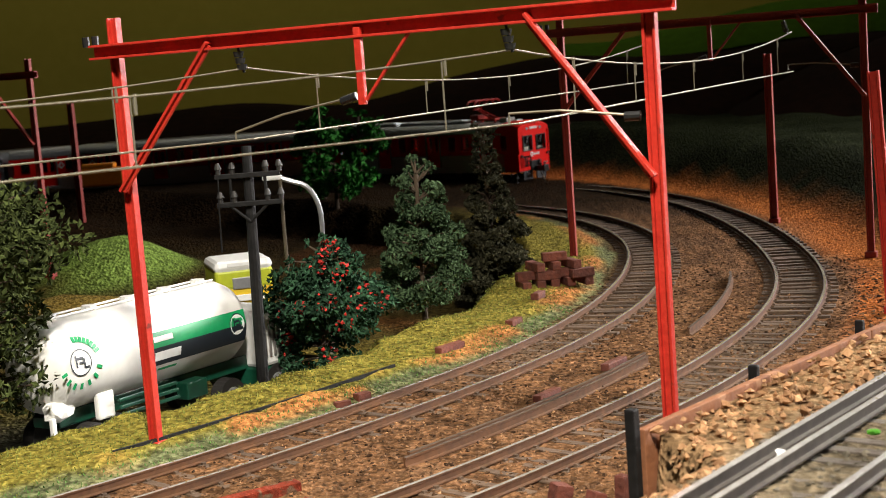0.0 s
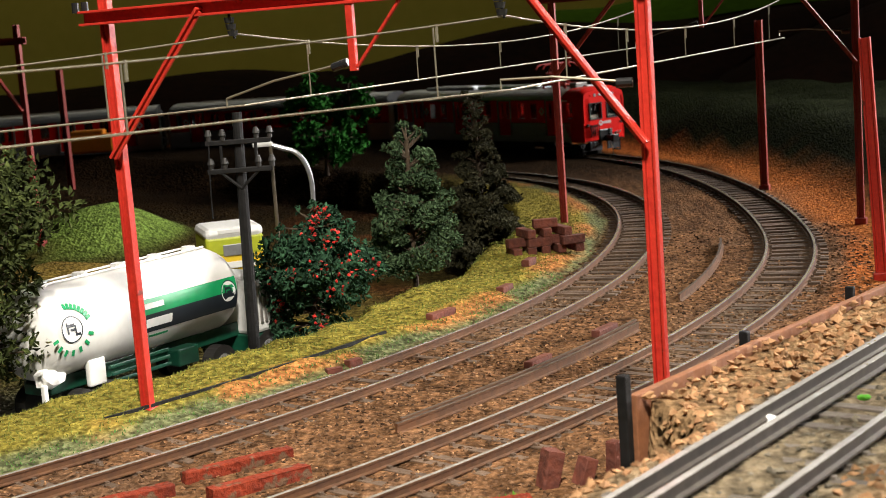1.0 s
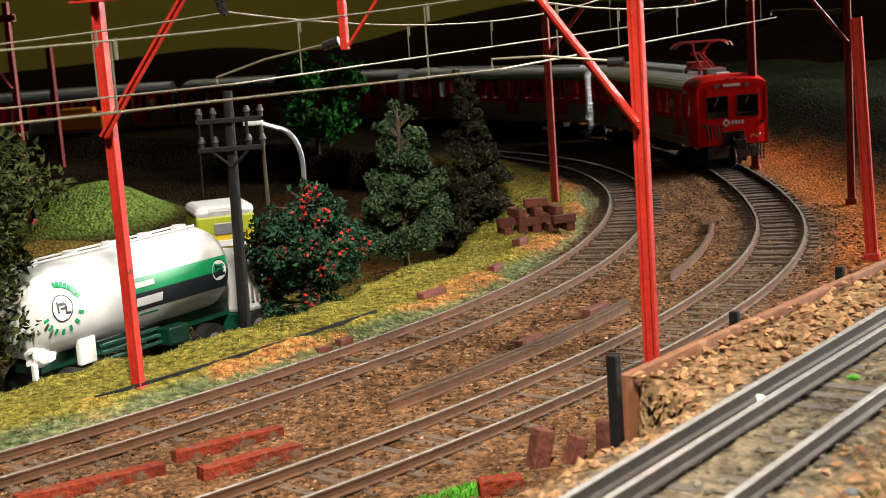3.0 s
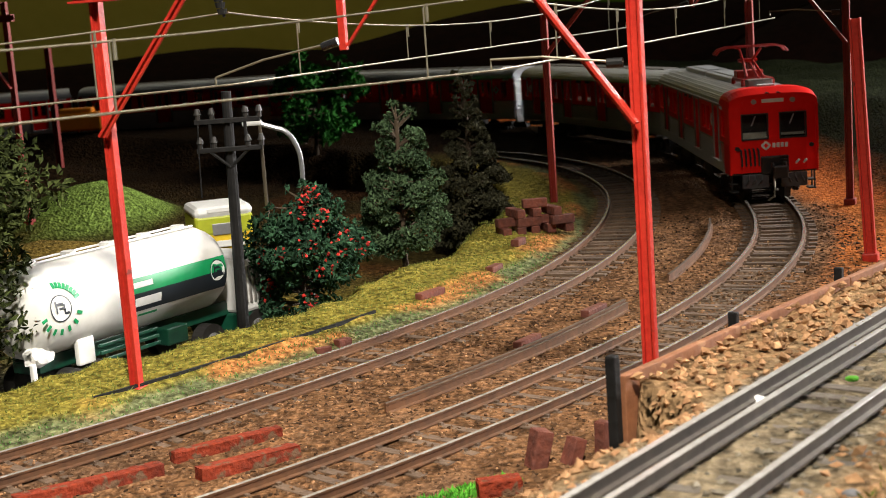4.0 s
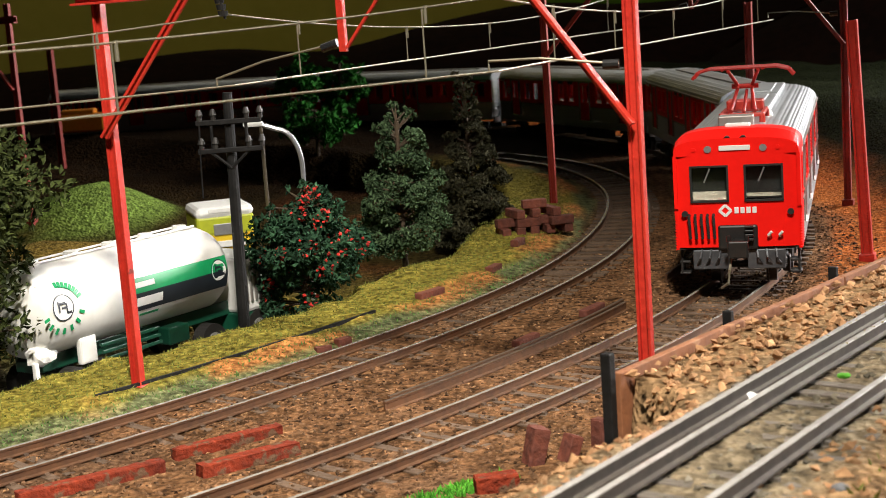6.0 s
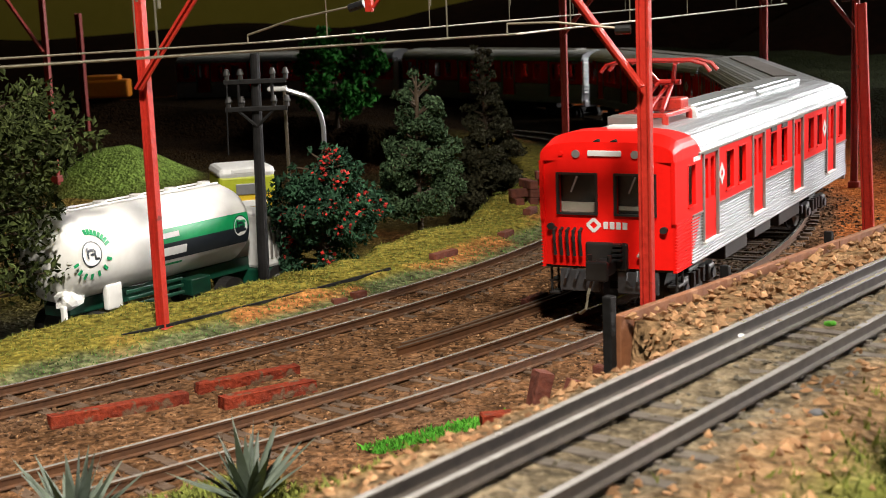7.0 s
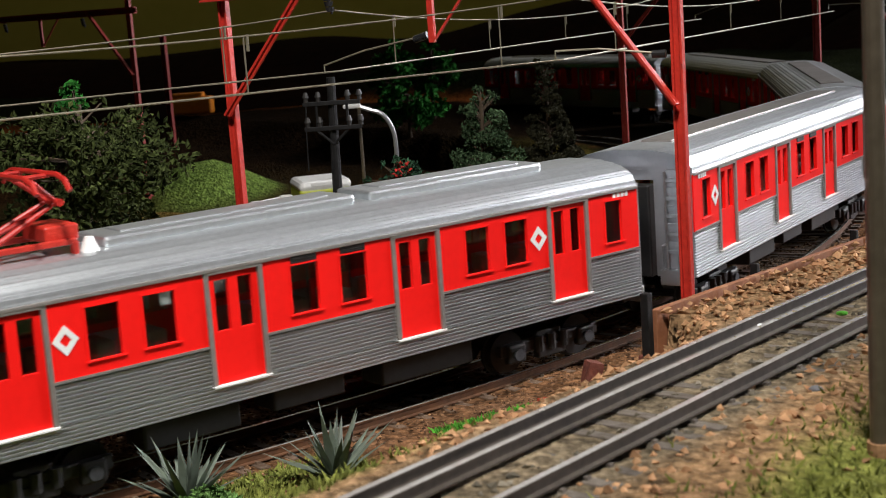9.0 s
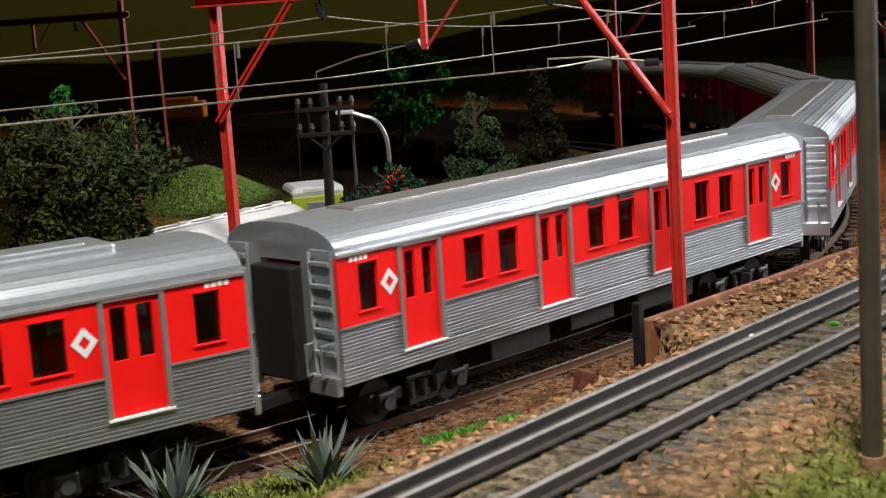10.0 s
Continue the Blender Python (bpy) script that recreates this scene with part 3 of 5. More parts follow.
# ---- overhead wires ----
def on(line, s):
    step = math.dist(line[0][:2], line[1][:2])
    i = min(max(s / step, 0), len(line) - 2)
    k = int(i)
    a, b = line[k], line[k + 1]
    return tuple(a[j] + (b[j] - a[j]) * (i - k) for j in range(3))


def catenary(p, q, top_p, top_q, low_p, low_q, sag, drops, label):
    """One span: p and q are plan points."""
    p, q = Vector((*p, 0)), Vector((*q, 0))
    root = thing("overhead_wire", p.x, p.y, 0, label, "overhead wire", group="overhead wires")
    d = q - p
    n = 24
    up = [d * (i / n) + Vector((0, 0, top_p + (top_q - top_p) * i / n - sag * 4 * (i / n) * (1 - i / n))) for i in range(n + 1)]
    bm = bmesh.new()
    tube(bm, up, 0.24)
    part("messenger_wire", bm, M_WIRE, root)
    bm = bmesh.new()
    tube(bm, [d * (i / 6) + Vector((0, 0, low_p + (low_q - low_p) * i / 6)) for i in range(7)], 0.27)
    part("contact_wire", bm, M_WIRE, root)
    for t in drops:
        a = d * t + Vector((0, 0, top_p + (top_q - top_p) * t - sag * 4 * t * (1 - t)))
        b = d * t + Vector((0, 0, low_p + (low_q - low_p) * t))
        bm = bmesh.new()
        rod(bm, a, b, 0.2, n=6)
        along = d.normalized()
        rod(bm, a + along * 0.9 + Vector((0, 0, 0.4)), a + along * 0.9 - Vector((0, 0, 3.2)), 0.36, n=6)
        box(bm, b - along * 2.2, (6, 0.6, 0.5), math.degrees(math.atan2(d.y, d.x)), 0.1)
        part("dropper", bm, M_WIRE, root, "soldered dropper")
    return root


U = Vector((PORTAL[1][0] - PORTAL[0][0], PORTAL[1][1] - PORTAL[0][1])).normalized()
PA, PB = Vector(PORTAL[0]) + U * 38.5, Vector(PORTAL[0]) + U * 107
QA, QB = Vector((88, 619)), Vector((143, 596))
RA, RB = PA + Vector((-190, -165)), PB + Vector((-190, -165))
catenary(RA, PA, 92, 91.5, 75, 75, 5.0, (0.2, 0.4, 0.6, 0.86), "tinned catenary wires over the inner track")
catenary(PA, QA, 91.5, 91, 75, 75, 8.0, (0.1, 0.3, 0.5, 0.7, 0.9), "tinned catenary wires along the inner curve")
catenary(RB, PB, 92, 91, 76, 75.5, 4.0, (0.2, 0.42, 0.64, 0.92), "tinned catenary wires over the outer track")
catenary(PB, QB, 91, 91, 75.5, 75, 7.0, (0.12, 0.28, 0.48, 0.7, 0.9), "tinned catenary wires along the outer curve")


# ---- the train ----
HALF, FLOOR, WAIST, EAVE, CROWN, CAR = 17.5, 15.0, 26.6, 42.5, 49.5, 186.0
SIZE = 1.03
DOORS = (-69.0, -23.0, 23.0, 69.0)
DOOR_W = 13.0
WIN = (29.4, 40.3)


def ribbed(z0, z1, y, pitch, depth):
    """A corrugated strip's outline in y and z on the side y > 0, closed behind."""
    pts, z = [], z0
    while z < z1 - pitch * 0.5:
        pts += [(y, z), (y, z + pitch * 0.35), (y - depth, z + pitch * 0.5), (y - depth, z + pitch * 0.85)]
        z += pitch
    return pts + [(y, z1), (y - 1.0, z1), (y - 1.0, z0)]


def along_x(bm, outline, x0, x1, flip=1):
    """An outline in y and z, pushed from x0 to x1."""
    a = [bm.verts.new((x0, flip * y, z)) for y, z in outline]
    b = [bm.verts.new((x1, flip * y, z)) for y, z in outline]
    k = len(outline)
    for i in range(k):
        bm.faces.new((a[i], a[(i + 1) % k], b[(i + 1) % k], b[i]))
    bm.faces.new(a[::-1]), bm.faces.new(b)


def roof_arc(y_out=HALF, z0=EAVE, z1=CROWN, n=14, py=0.75, pz=0.85):
    """The roof from eave to eave: rounded shoulders and a nearly flat crown."""
    pts = []
    for i in range(n + 1):
        a = math.pi * i / n
        c, s = math.cos(a), math.sin(a)
        pts.append((y_out * math.copysign(abs(c) ** py, c), z0 + (z1 - z0) * abs(s) ** pz))
    return pts


def logo_diamond(bm, x, y, z, r, side):
    """The white emblem: a diamond ring."""
    for k in range(4):
        a0, a1 = math.pi / 2 * k, math.pi / 2 * (k + 1)
        q = []
        for rad, a in ((r, a0), (r, a1), (r * 0.45, a1), (r * 0.45, a0)):
            q.append((x + rad * 0.85 * math.cos(a), z + rad * math.sin(a)))
        lo = [bm.verts.new((px, y, pz)) for px, pz in q]
        hi = [bm.verts.new((px, y + side * 0.15, pz)) for px, pz in q]
        for i in range(4):
            bm.faces.new((lo[i], lo[(i + 1) % 4], hi[(i + 1) % 4], hi[i]))
        bm.faces.new(lo), bm.faces.new(hi[::-1])
    bmesh.ops.recalc_face_normals(bm, faces=bm.faces[:])


def wheelset(root, x):
    bm = bmesh.new()
    for s in (-1, 1):
        rod(bm, (x, s * 7.2, 5.3), (x, s * 9.4, 5.3), 5.3, n=20)
        rod(bm, (x, s * 6.6, 5.3), (x, s * 7.2, 5.3), 6.0, n=20)
        rod(bm, (x, s * 9.4, 5.3), (x, s * 12.6, 5.3), 1.6, n=10)
    rod(bm, (x, -9, 5.3), (x, 9, 5.3), 1.1, n=8)
    return part("wheelset", bm, M_UNDER, root)


def bogie(root, x):
    bm = bmesh.new()
    for s in (-1, 1):
        box(bm, (x, s * 11.5, 6.6), (32, 1.8, 3.0), bev=0.4)
        box(bm, (x, s * 11.8, 4.4), (9, 2.2, 3.4), bev=0.4)
        for d in (-11.5, 11.5):
            box(bm, (x + d, s * 12.2, 5.6), (5.5, 2.4, 5.0), bev=0.7)
        for d in (-4, 0, 4):
            rod(bm, (x + d, s * 12.4, 4.5), (x + d, s * 12.4, 8.5), 1.3, n=10)
    box(bm, (x, 0, 7.5), (8, 24, 4), bev=0.4)
    b = part("bogie", bm, M_UNDER, root, "black bogie frame with springs and axle boxes")
    for d in (-11.5, 11.5):
        wheelset(b, x + d)
        for s in (-1, 1):
            bm = bmesh.new()
            rod(bm, (x + d, s * 13.2, 5.4), (x + d, s * 14.0, 5.4), 1.5, n=12)
            part("axle_cap", bm, M_PILOT, b)
    return b


def car(name, label, cab=False, logos=(-78.5, 78.5), panto=False):
    """One coach, its front towards +x, railhead at z = 0."""
    root = thing(name, 0, 0, 0, label, "train car", group="coaches of the commuter train")
    LR = CAR / 2
    L = LR + (4.5 if cab else 0)
    mid, full = (L - LR) / 2, L + LR
    red_from = L - 13 if cab else 1e9
    wins = [(-84.5, 6.0), (84.5, 6.0)] + [(c + o, 7.2) for c in (-46, 46) for o in (-6.4, 5.4)] + [(-6.2, 7.2), (6.2, 7.2)]
    holes = sorted([(c - w / 2, c + w / 2, WIN) for c, w in wins] + [(c - DOOR_W / 2, c + DOOR_W / 2, (FLOOR + 3.2, EAVE)) for c in DOORS])
    for s in (-1, 1):
        # red upper side, built round its openings
        bm = bmesh.new()
        x = -LR
        for a, b, (z0, z1) in holes + [(L, L, WIN)]:
            if a > x:
                box(bm, ((x + a) / 2, s * (HALF - 0.5), (WAIST + EAVE) / 2), (a - x, 1.0, EAVE - WAIST))
            if b > a and z1 < EAVE:
                box(bm, ((a + b) / 2, s * (HALF - 0.5), (WAIST + z0) / 2), (b - a, 1.0, z0 - WAIST))
                box(bm, ((a + b) / 2, s * (HALF - 0.5), (z1 + EAVE) / 2), (b - a, 1.0, EAVE - z1))
            x = max(x, b)
        bmesh.ops.remove_doubles(bm, verts=bm.verts[:], dist=0.02)
        part("side_panel", bm, M_TRAIN_RED, root, "red window band")
        # ribbed lower side between the doors, ribbed skirt below
        edges = [-LR] + [v for c in DOORS for v in (c - DOOR_W / 2, c + DOOR_W / 2)] + [min(L, red_from)]
        for k in range(0, len(edges), 2):
            if edges[k + 1] - edges[k] > 1:
                bm = bmesh.new()
                along_x(bm, ribbed(FLOOR + 3.2, WAIST, HALF, 0.82, 0.4), edges[k], edges[k + 1], s)
                panel = part("ribbed_panel", bm, M_ALU, root)
                bm = bmesh.new()
                box(bm, ((edges[k] + edges[k + 1]) / 2, s * (HALF + 0.1), WAIST), (edges[k + 1] - edges[k] - 0.2, 0.5, 0.5))
                part("waist_moulding", bm, M_FRAME, panel)
        bm = bmesh.new()
        along_x(bm, ribbed(FLOOR - 1.2, FLOOR + 3.0, HALF + 0.25, 0.82, 0.4), -LR, min(L, red_from), s)
        part("skirt", bm, M_ALU, root, "ribbed aluminium skirt")
        if cab:
            # ribbed like the rest but red, with a slanted rear edge
            bm = bmesh.new()
            out = ribbed(FLOOR - 1.2, WAIST, HALF + 0.12, 0.82, 0.4)
            along_x(bm, out, L - 13, L - 0.6, s)
            for v in bm.verts:
                if v.co.x < L - 5:
                    v.co.x = L - 12.5 - (v.co.z - FLOOR) * 0.62
            part("cab_side", bm, M_TRAIN_RED, root, "red ribbed cab side with a slanted edge")
        for c in DOORS:
            bm = bmesh.new()
            z0, y = FLOOR + 3.0, s * (HALF - 0.7)
            box(bm, (c, y, (z0 + WIN[0]) / 2), (DOOR_W - 1.6, 0.9, WIN[0] - z0))
            box(bm, (c, y, (WIN[1] + 41.6) / 2), (DOOR_W - 1.6, 0.9, 41.6 - WIN[1]))
            for o, w in ((-5.0, 1.4), (0, 2.2), (5.0, 1.4)):
                box(bm, (c + o, y, (WIN[0] + WIN[1]) / 2), (w, 0.9, WIN[1] - WIN[0]))
            bmesh.ops.remove_doubles(bm, verts=bm.verts[:], dist=0.02)
            d = part("door", bm, M_TRAIN_RED, root, "red double sliding door")
            bm = bmesh.new()
            for o in (-DOOR_W / 2 + 0.3, DOOR_W / 2 - 0.3):
                box(bm, (c + o, s * (HALF - 0.1), (z0 + EAVE) / 2), (1.1, 1.0, EAVE - z0), bev=0.1)
            box(bm, (c, s * (HALF - 0.1), 42.2), (DOOR_W + 0.5, 1.0, 1.1), bev=0.1)
            part("door_frame", bm, M_FRAME, d)
            bm = bmesh.new()
            box(bm, (c, s * (HALF + 0.2), z0 - 0.1), (DOOR_W + 0.6, 1.4, 0.5), bev=0.1)
            part("door_sill", bm, M_WHITE, d, "pale door sill")
        for c, w in wins:
            bm = bmesh.new()
            for o in (-w / 2, w / 2):
                box(bm, (c + o, s * (HALF - 0.35), sum(WIN) / 2), (0.45, 0.9, WIN[1] - WIN[0] + 0.4))
            box(bm, (c, s * (HALF + 0.05), WIN[0] - 0.1), (w + 1.0, 0.8, 0.45), bev=0.1)
            box(bm, (c, s * (HALF + 0.05), WIN[1] + 0.1), (w + 0.4, 0.4, 0.35))
            part("window_frame", bm, M_TRAIN_RED, root)
        bm = bmesh.new()
        box(bm, (mid, s * (HALF - 1.5), (WIN[0] + WIN[1]) / 2), (full - 4, 0.3, WIN[1] - WIN[0] + 1.5))
        g = part("window_pane", bm, M_GLASS, root, "clear plastic glazing strip")
        g.visible_shadow = False
        for c in (-6.2, 6.2):
            bm = bmesh.new()
            box(bm, (c, s * (HALF - 0.1), 41.4), (6.4, 0.5, 1.5))
            for k in range(3):
                box(bm, (c, s * (HALF + 0.15), 40.9 + k * 0.5), (6.2, 0.3, 0.2))
            part("vent", bm, M_UNDER, root, "small black vent over the window")
        for c in logos:
            bm = bmesh.new()
            logo_diamond(bm, c, s * (HALF + 0.05), 34.6, 3.1, s)
            part("emblem", bm, M_WHITE, root, "white diamond emblem")
        for c in (-LR + 6, L - (6 if not cab else 17)):
            bm = bmesh.new()
            for k in range(4):
                box(bm, (c - 2.1 + 1.4 * k, s * (HALF + 0.05), 41.5), (1.0, 0.2, 1.2))
            part("number", bm, M_WHITE, root, "row of small white marks")
    # roof with ribbed shoulders
    bm = bmesh.new()
    arc = roof_arc()
    out = []
    for (y0, z0), (y1, z1) in zip(arc, arc[1:]):
        fine = z0 + z1 < 2 * (CROWN - 0.35)
        k = 5 if fine else 1
        for j in range(k):
            t = j / k
            out.append((y0 + (y1 - y0) * t, z0 + (z1 - z0) * t - (0.22 if fine and j % 2 else 0)))
    out.append(arc[-1])
    along_x(bm, out + [(-HALF + 1.2, EAVE - 0.4), (0, CROWN - 1.6), (HALF - 1.2, EAVE - 0.4)], -LR, L - (5 if cab else 0))
    part("roof", bm, M_ROOF, root, "silver ribbed roof")
    for s in (-1, 1):
        bm = bmesh.new()
        box(bm, (mid - (9 if cab else 0), s * (HALF + 0.15), EAVE + 0.1), (full - (18 if cab else 0), 0.7, 0.8), bev=0.15)
        part("gutter", bm, M_FRAME, root)
    if cab:
        for x, ln in ((14, 60), (-46, 52)):
            bm = bmesh.new()
            box(bm, (x, 0, CROWN + 0.7), (ln, 13, 2.6), bev=0.8)
            box(bm, (x, 0, CROWN + 2.0), (ln - 10, 7, 0.8), bev=0.3)
            part("roof_unit", bm, M_ROOF, root, "long low silver roof unit")
    else:
        bm = bmesh.new()
        box(bm, (0, 0, CROWN + 0.1), (150, 9, 0.8), bev=0.25)
        part("roof_walkway", bm, M_FRAME, root, "grey roof walkway")
    # floor, inner ends, seats
    bm = bmesh.new()
    box(bm, (mid, 0, FLOOR - 0.5), (full - 2, 2 * HALF - 1.5, 1.6))
    part("underframe", bm, M_UNDER, root)
    bm = bmesh.new()
    box(bm, (0, 0, FLOOR + 2.6), (CAR - 4, 2 * HALF - 4, 0.8))
    for x in range(-80, 81, 12):
        for s in (-1, 1):
            box(bm, (x, s * 11, FLOOR + 7), (4.2, 9, 9), bev=0.4)
    part("seat_row", bm, M_SEAT, root, "cream seats seen through the windows")
    for x, l, h in ((-30, 26, 7), (2, 18, 6), (30, 22, 7)):
        for s in (-1, 1):
            bm = bmesh.new()
            box(bm, (x + s * 3, s * 10, FLOOR - 1 - h / 2), (l, 8, h), bev=0.5)
            part("equipment_box", bm, M_UNDER, root, "black underfloor equipment box")
    for x in (-66, 66):
        bogie(root, x)
    # plain ends
    for e in (-1,) if cab else (-1, 1):
        E = LR
        bm = bmesh.new()
        x = e * (E - 0.6)
        for s in (-1, 1):
            box(bm, (x, s * 11.8, (FLOOR + EAVE) / 2 - 0.5), (1.2, 10.6, EAVE - FLOOR + 1.5))
        box(bm, (x, 0, 43), (1.2, 14, 4))
        along_x(bm, roof_arc(HALF - 0.4, EAVE, CROWN - 0.4), x - 0.6, x + 0.6)
        bmesh.ops.recalc_face_normals(bm, faces=bm.faces[:])
        end = part("end_wall", bm, M_ALU, root, "silver coach end")
        bm = bmesh.new()
        box(bm, (e * (E + 1.2), 0, 27), (4.0, 13, 26), bev=0.5)
        part("gangway", bm, M_BLACK, end, "black gangway bellows")
        for s in (-1, 1):
            bm = bmesh.new()
            for k in range(5):
                box(bm, (e * (E + 0.7), s * 13.3, FLOOR + 6 + k * 5.0), (1.4, 6.0, 1.1), bev=0.2)
                box(bm, (e * (E + 0.3), s * 13.3, FLOOR + 8.2 + k * 5.0), (0.6, 6.4, 1.6), bev=0.1)
            for o in (9.9, 16.6):
                rod(bm, (e * (E + 0.8), s * o, FLOOR), (e * (E + 0.8), s * o, EAVE + 1), 0.4)
            part("end_ladder", bm, M_ROOF, end, "bright rungs on the coach end")
            bm = bmesh.new()
            tube(bm, [(e * (E + 0.5), s * 9.5, FLOOR + 8), (e * (E + 3.0), s * 9.5, FLOOR + 8), (e * (E + 3.0), s * 9.5, FLOOR + 1), (e * (E + 0.5), s * 9.5, FLOOR + 1)], 0.4)
            tube(bm, [(e * (E + 0.5), s * 14, FLOOR + 8), (e * (E + 3.0), s * 14, FLOOR + 8), (e * (E + 3.0), s * 14, FLOOR + 1), (e * (E + 0.5), s * 14, FLOOR + 1)], 0.4)
            box(bm, (e * (E + 1.0), s * 12.5, FLOOR - 1.2), (1.6, 9, 4.5), bev=0.4)
            part("end_step", bm, M_ALU, end)
        bm = bmesh.new()
        box(bm, (e * (E + 5), 0, 9.5), (12, 3, 3), bev=0.5)
        part("coupler", bm, M_BLACK, root)
    if cab:
        cab_front(root, L)
    if panto:
        pantograph(root, 60)
    return root


def cab_front(root, L):
    """The red moulded front with two windows, lamps, sign and coupler."""
    wz = (28.6, 39.2)
    ws = ((-12.6, -2.4), (2.4, 12.6))
    bm = bmesh.new()
    ys = [-HALF, ws[0][0], ws[0][1], ws[1][0], ws[1][1], HALF]
    t = 2.0
    for k in range(5):
        a, b = ys[k], ys[k + 1]
        if k in (1, 3):
            box(bm, (L - t / 2, (a + b) / 2, (FLOOR - 0.5 + wz[0]) / 2), (t, b - a, wz[0] - FLOOR + 0.5))
            box(bm, (L - t / 2, (a + b) / 2, (wz[1] + EAVE) / 2), (t, b - a, EAVE - wz[1]))
        else:
            vs = box(bm, (L - t / 2, (a + b) / 2, (FLOOR - 0.5 + EAVE) / 2), (t, b - a, EAVE - FLOOR + 0.5))
            if k in (0, 4):
                for v in vs:
                    if abs(v.co.y) > HALF - 0.1 and v.co.x > L - 0.5:
                        v.co.x -= 0.9
                        v.co.y *= 0.985
    # domed brow that leans back to the roof
    arc = roof_arc(HALF, EAVE, CROWN, 18, 0.62, 0.55)
    rings = []
    for x, k in ((L, 0.985), (L - 0.8, 0.997), (L - 5.2, 1.008), (L - 14, 1.012)):
        lean = min(1, (L - x) / 5.2)
        rings.append([bm.verts.new((x - (6.5 * (1 - (z - EAVE) / (CROWN - EAVE)) if x < L - 6 else 0), y * k, EAVE + (z - EAVE) * (0.72 + 0.34 * lean))) for y, z in arc])
    for a, b in zip(rings, rings[1:]):
        for i in range(len(a) - 1):
            bm.faces.new((a[i], a[i + 1], b[i + 1], b[i]))
    bm.faces.new(rings[0]), bm.faces.new(rings[-1][::-1])
    bmesh.ops.remove_doubles(bm, verts=bm.verts[:], dist=0.02)
    bmesh.ops.recalc_face_normals(bm, faces=bm.faces[:])
    f = part("cab_front", bm, M_TRAIN_RED, root, "bright red moulded cab front")
    for a, b in ws:
        bm = bmesh.new()
        for y in (a, b):
            box(bm, (L + 0.1, y, sum(wz) / 2), (0.9, 0.55, wz[1] - wz[0] + 0.5))
        for z in wz:
            box(bm, (L + 0.1, (a + b) / 2, z), (0.9, b - a + 0.5, 0.55))
        w = part("windscreen_frame", bm, M_UNDER, f, "thin black windscreen seal")
        bm = bmesh.new()
        box(bm, (L - 1.2, (a + b) / 2, sum(wz) / 2), (0.3, b - a, wz[1] - wz[0]))
        g = part("windscreen", bm, M_GLASS, f, "clear cab windscreen")
        g.visible_shadow = False
        bm = bmesh.new()
        box(bm, (L - 1.8, (a + b) / 2, wz[0] + 1.5), (0.5, b - a - 0.6, 2.6 if a < 0 else 1.0))
        part("windscreen_blind", bm, M_SEAT, f, "pale panel low behind the windscreen")
        bm = bmesh.new()
        rod(bm, (L + 0.6, (a + b) / 2 + 0.3, wz[1] - 0.6), (L + 0.6, (a + b) / 2 - 1.4, wz[1] - 4.8), 0.22)
        part("wiper", bm, M_GREYPOST, f)
    bm = bmesh.new()
    box(bm, (L - 4, 0, 30), (0.8, 30, 24))
    part("cab_bulkhead", bm, M_UNDER, root)
    bm = bmesh.new()
    box(bm, (L + 0.1, -0.2, 44.6), (0.7, 8.6, 1.5), bev=0.15)
    part("destination_sign", bm, M_WHITE, f, "white destination sign")
    for y in (-7.6, 7.6, -11.6, 11.6):
        bm = bmesh.new()
        r = 1.05 if abs(y) < 9 else 0.6
        rod(bm, (L - 0.8, y, 44.4), (L + 0.35, y, 44.4), r, n=14)
        part("headlight", bm, M_GREYPOST if abs(y) < 9 else M_TRAIN_RED, f, "round headlamp")
    for y in (-2.2, 2.2):
        bm = bmesh.new()
        rod(bm, (L - 2.0, y, 47.4), (L - 0.2, y, 46.9), 0.9, 1.2, n=12)
        part("horn", bm, M_UNDER, f)
    bm = bmesh.new()
    for k in range(4):
        a0, a1 = math.pi / 2 * k, math.pi / 2 * (k + 1)
        for c in ((a0 + a1) / 2,):
            m = Matrix.Translation((L + 0.05, -3.3 + 1.15 * math.cos(c), 25.7 + 1.15 * math.sin(c))) @ Euler((c, 0, 0)).to_matrix().to_4x4()
            box(bm, (0, 0, 0), (0.25, 0.8, 2.4), m=m)
    part("emblem", bm, M_WHITE, f, "white diamond emblem")
    bm = bmesh.new()
    for k in range(4):
        box(bm, (L + 0.05, -0.2 + 1.65 * k, 25.7), (0.25, 1.2, 1.9), bev=0.1)
    part("lettering", bm, M_WHITE, f, "short white bars beside the emblem")
    # jumper cables, coupler, pilot
    for k in range(5):
        bm = bmesh.new()
        y = -13.4 + 1.7 * k
        tube(bm, [(L, y, 24.6), (L + 1.4, y, 24.2), (L + 1.6, y + 0.2, 21.5), (L + 1.3, y + 0.3, 17.5)], 0.42)
        part("jumper_cable", bm, M_UNDER, f)
    for y in (14.6, -14.6):
        bm = bmesh.new()
        rod(bm, (L - 0.5, y, 25), (L + 0.7, y, 25), 0.9, n=12)
        part("tail_lamp", bm, M_UNDER, f)
    bm = bmesh.new()
    box(bm, (L - 0.5, 0, 17.5), (2.6, 11, 7.5), bev=0.6)
    for k in range(4):
        box(bm, (L + 1.4, 3.2, 17 + k * 1.3), (2.0, 2.4, 0.8), bev=0.2)
    part("coupler_pocket", bm, M_BLACK, f)
    bm = bmesh.new()
    box(bm, (L + 4, 0.5, 15.2), (9, 4.2, 4.0), bev=0.7)
    box(bm, (L + 8.2, 0.5, 15.2), (1.6, 5.6, 5.2), bev=0.5)
    for y in (-2.2, 2.8):
        rod(bm, (L + 6, y, 17.2), (L + 6, y, 19), 0.6)
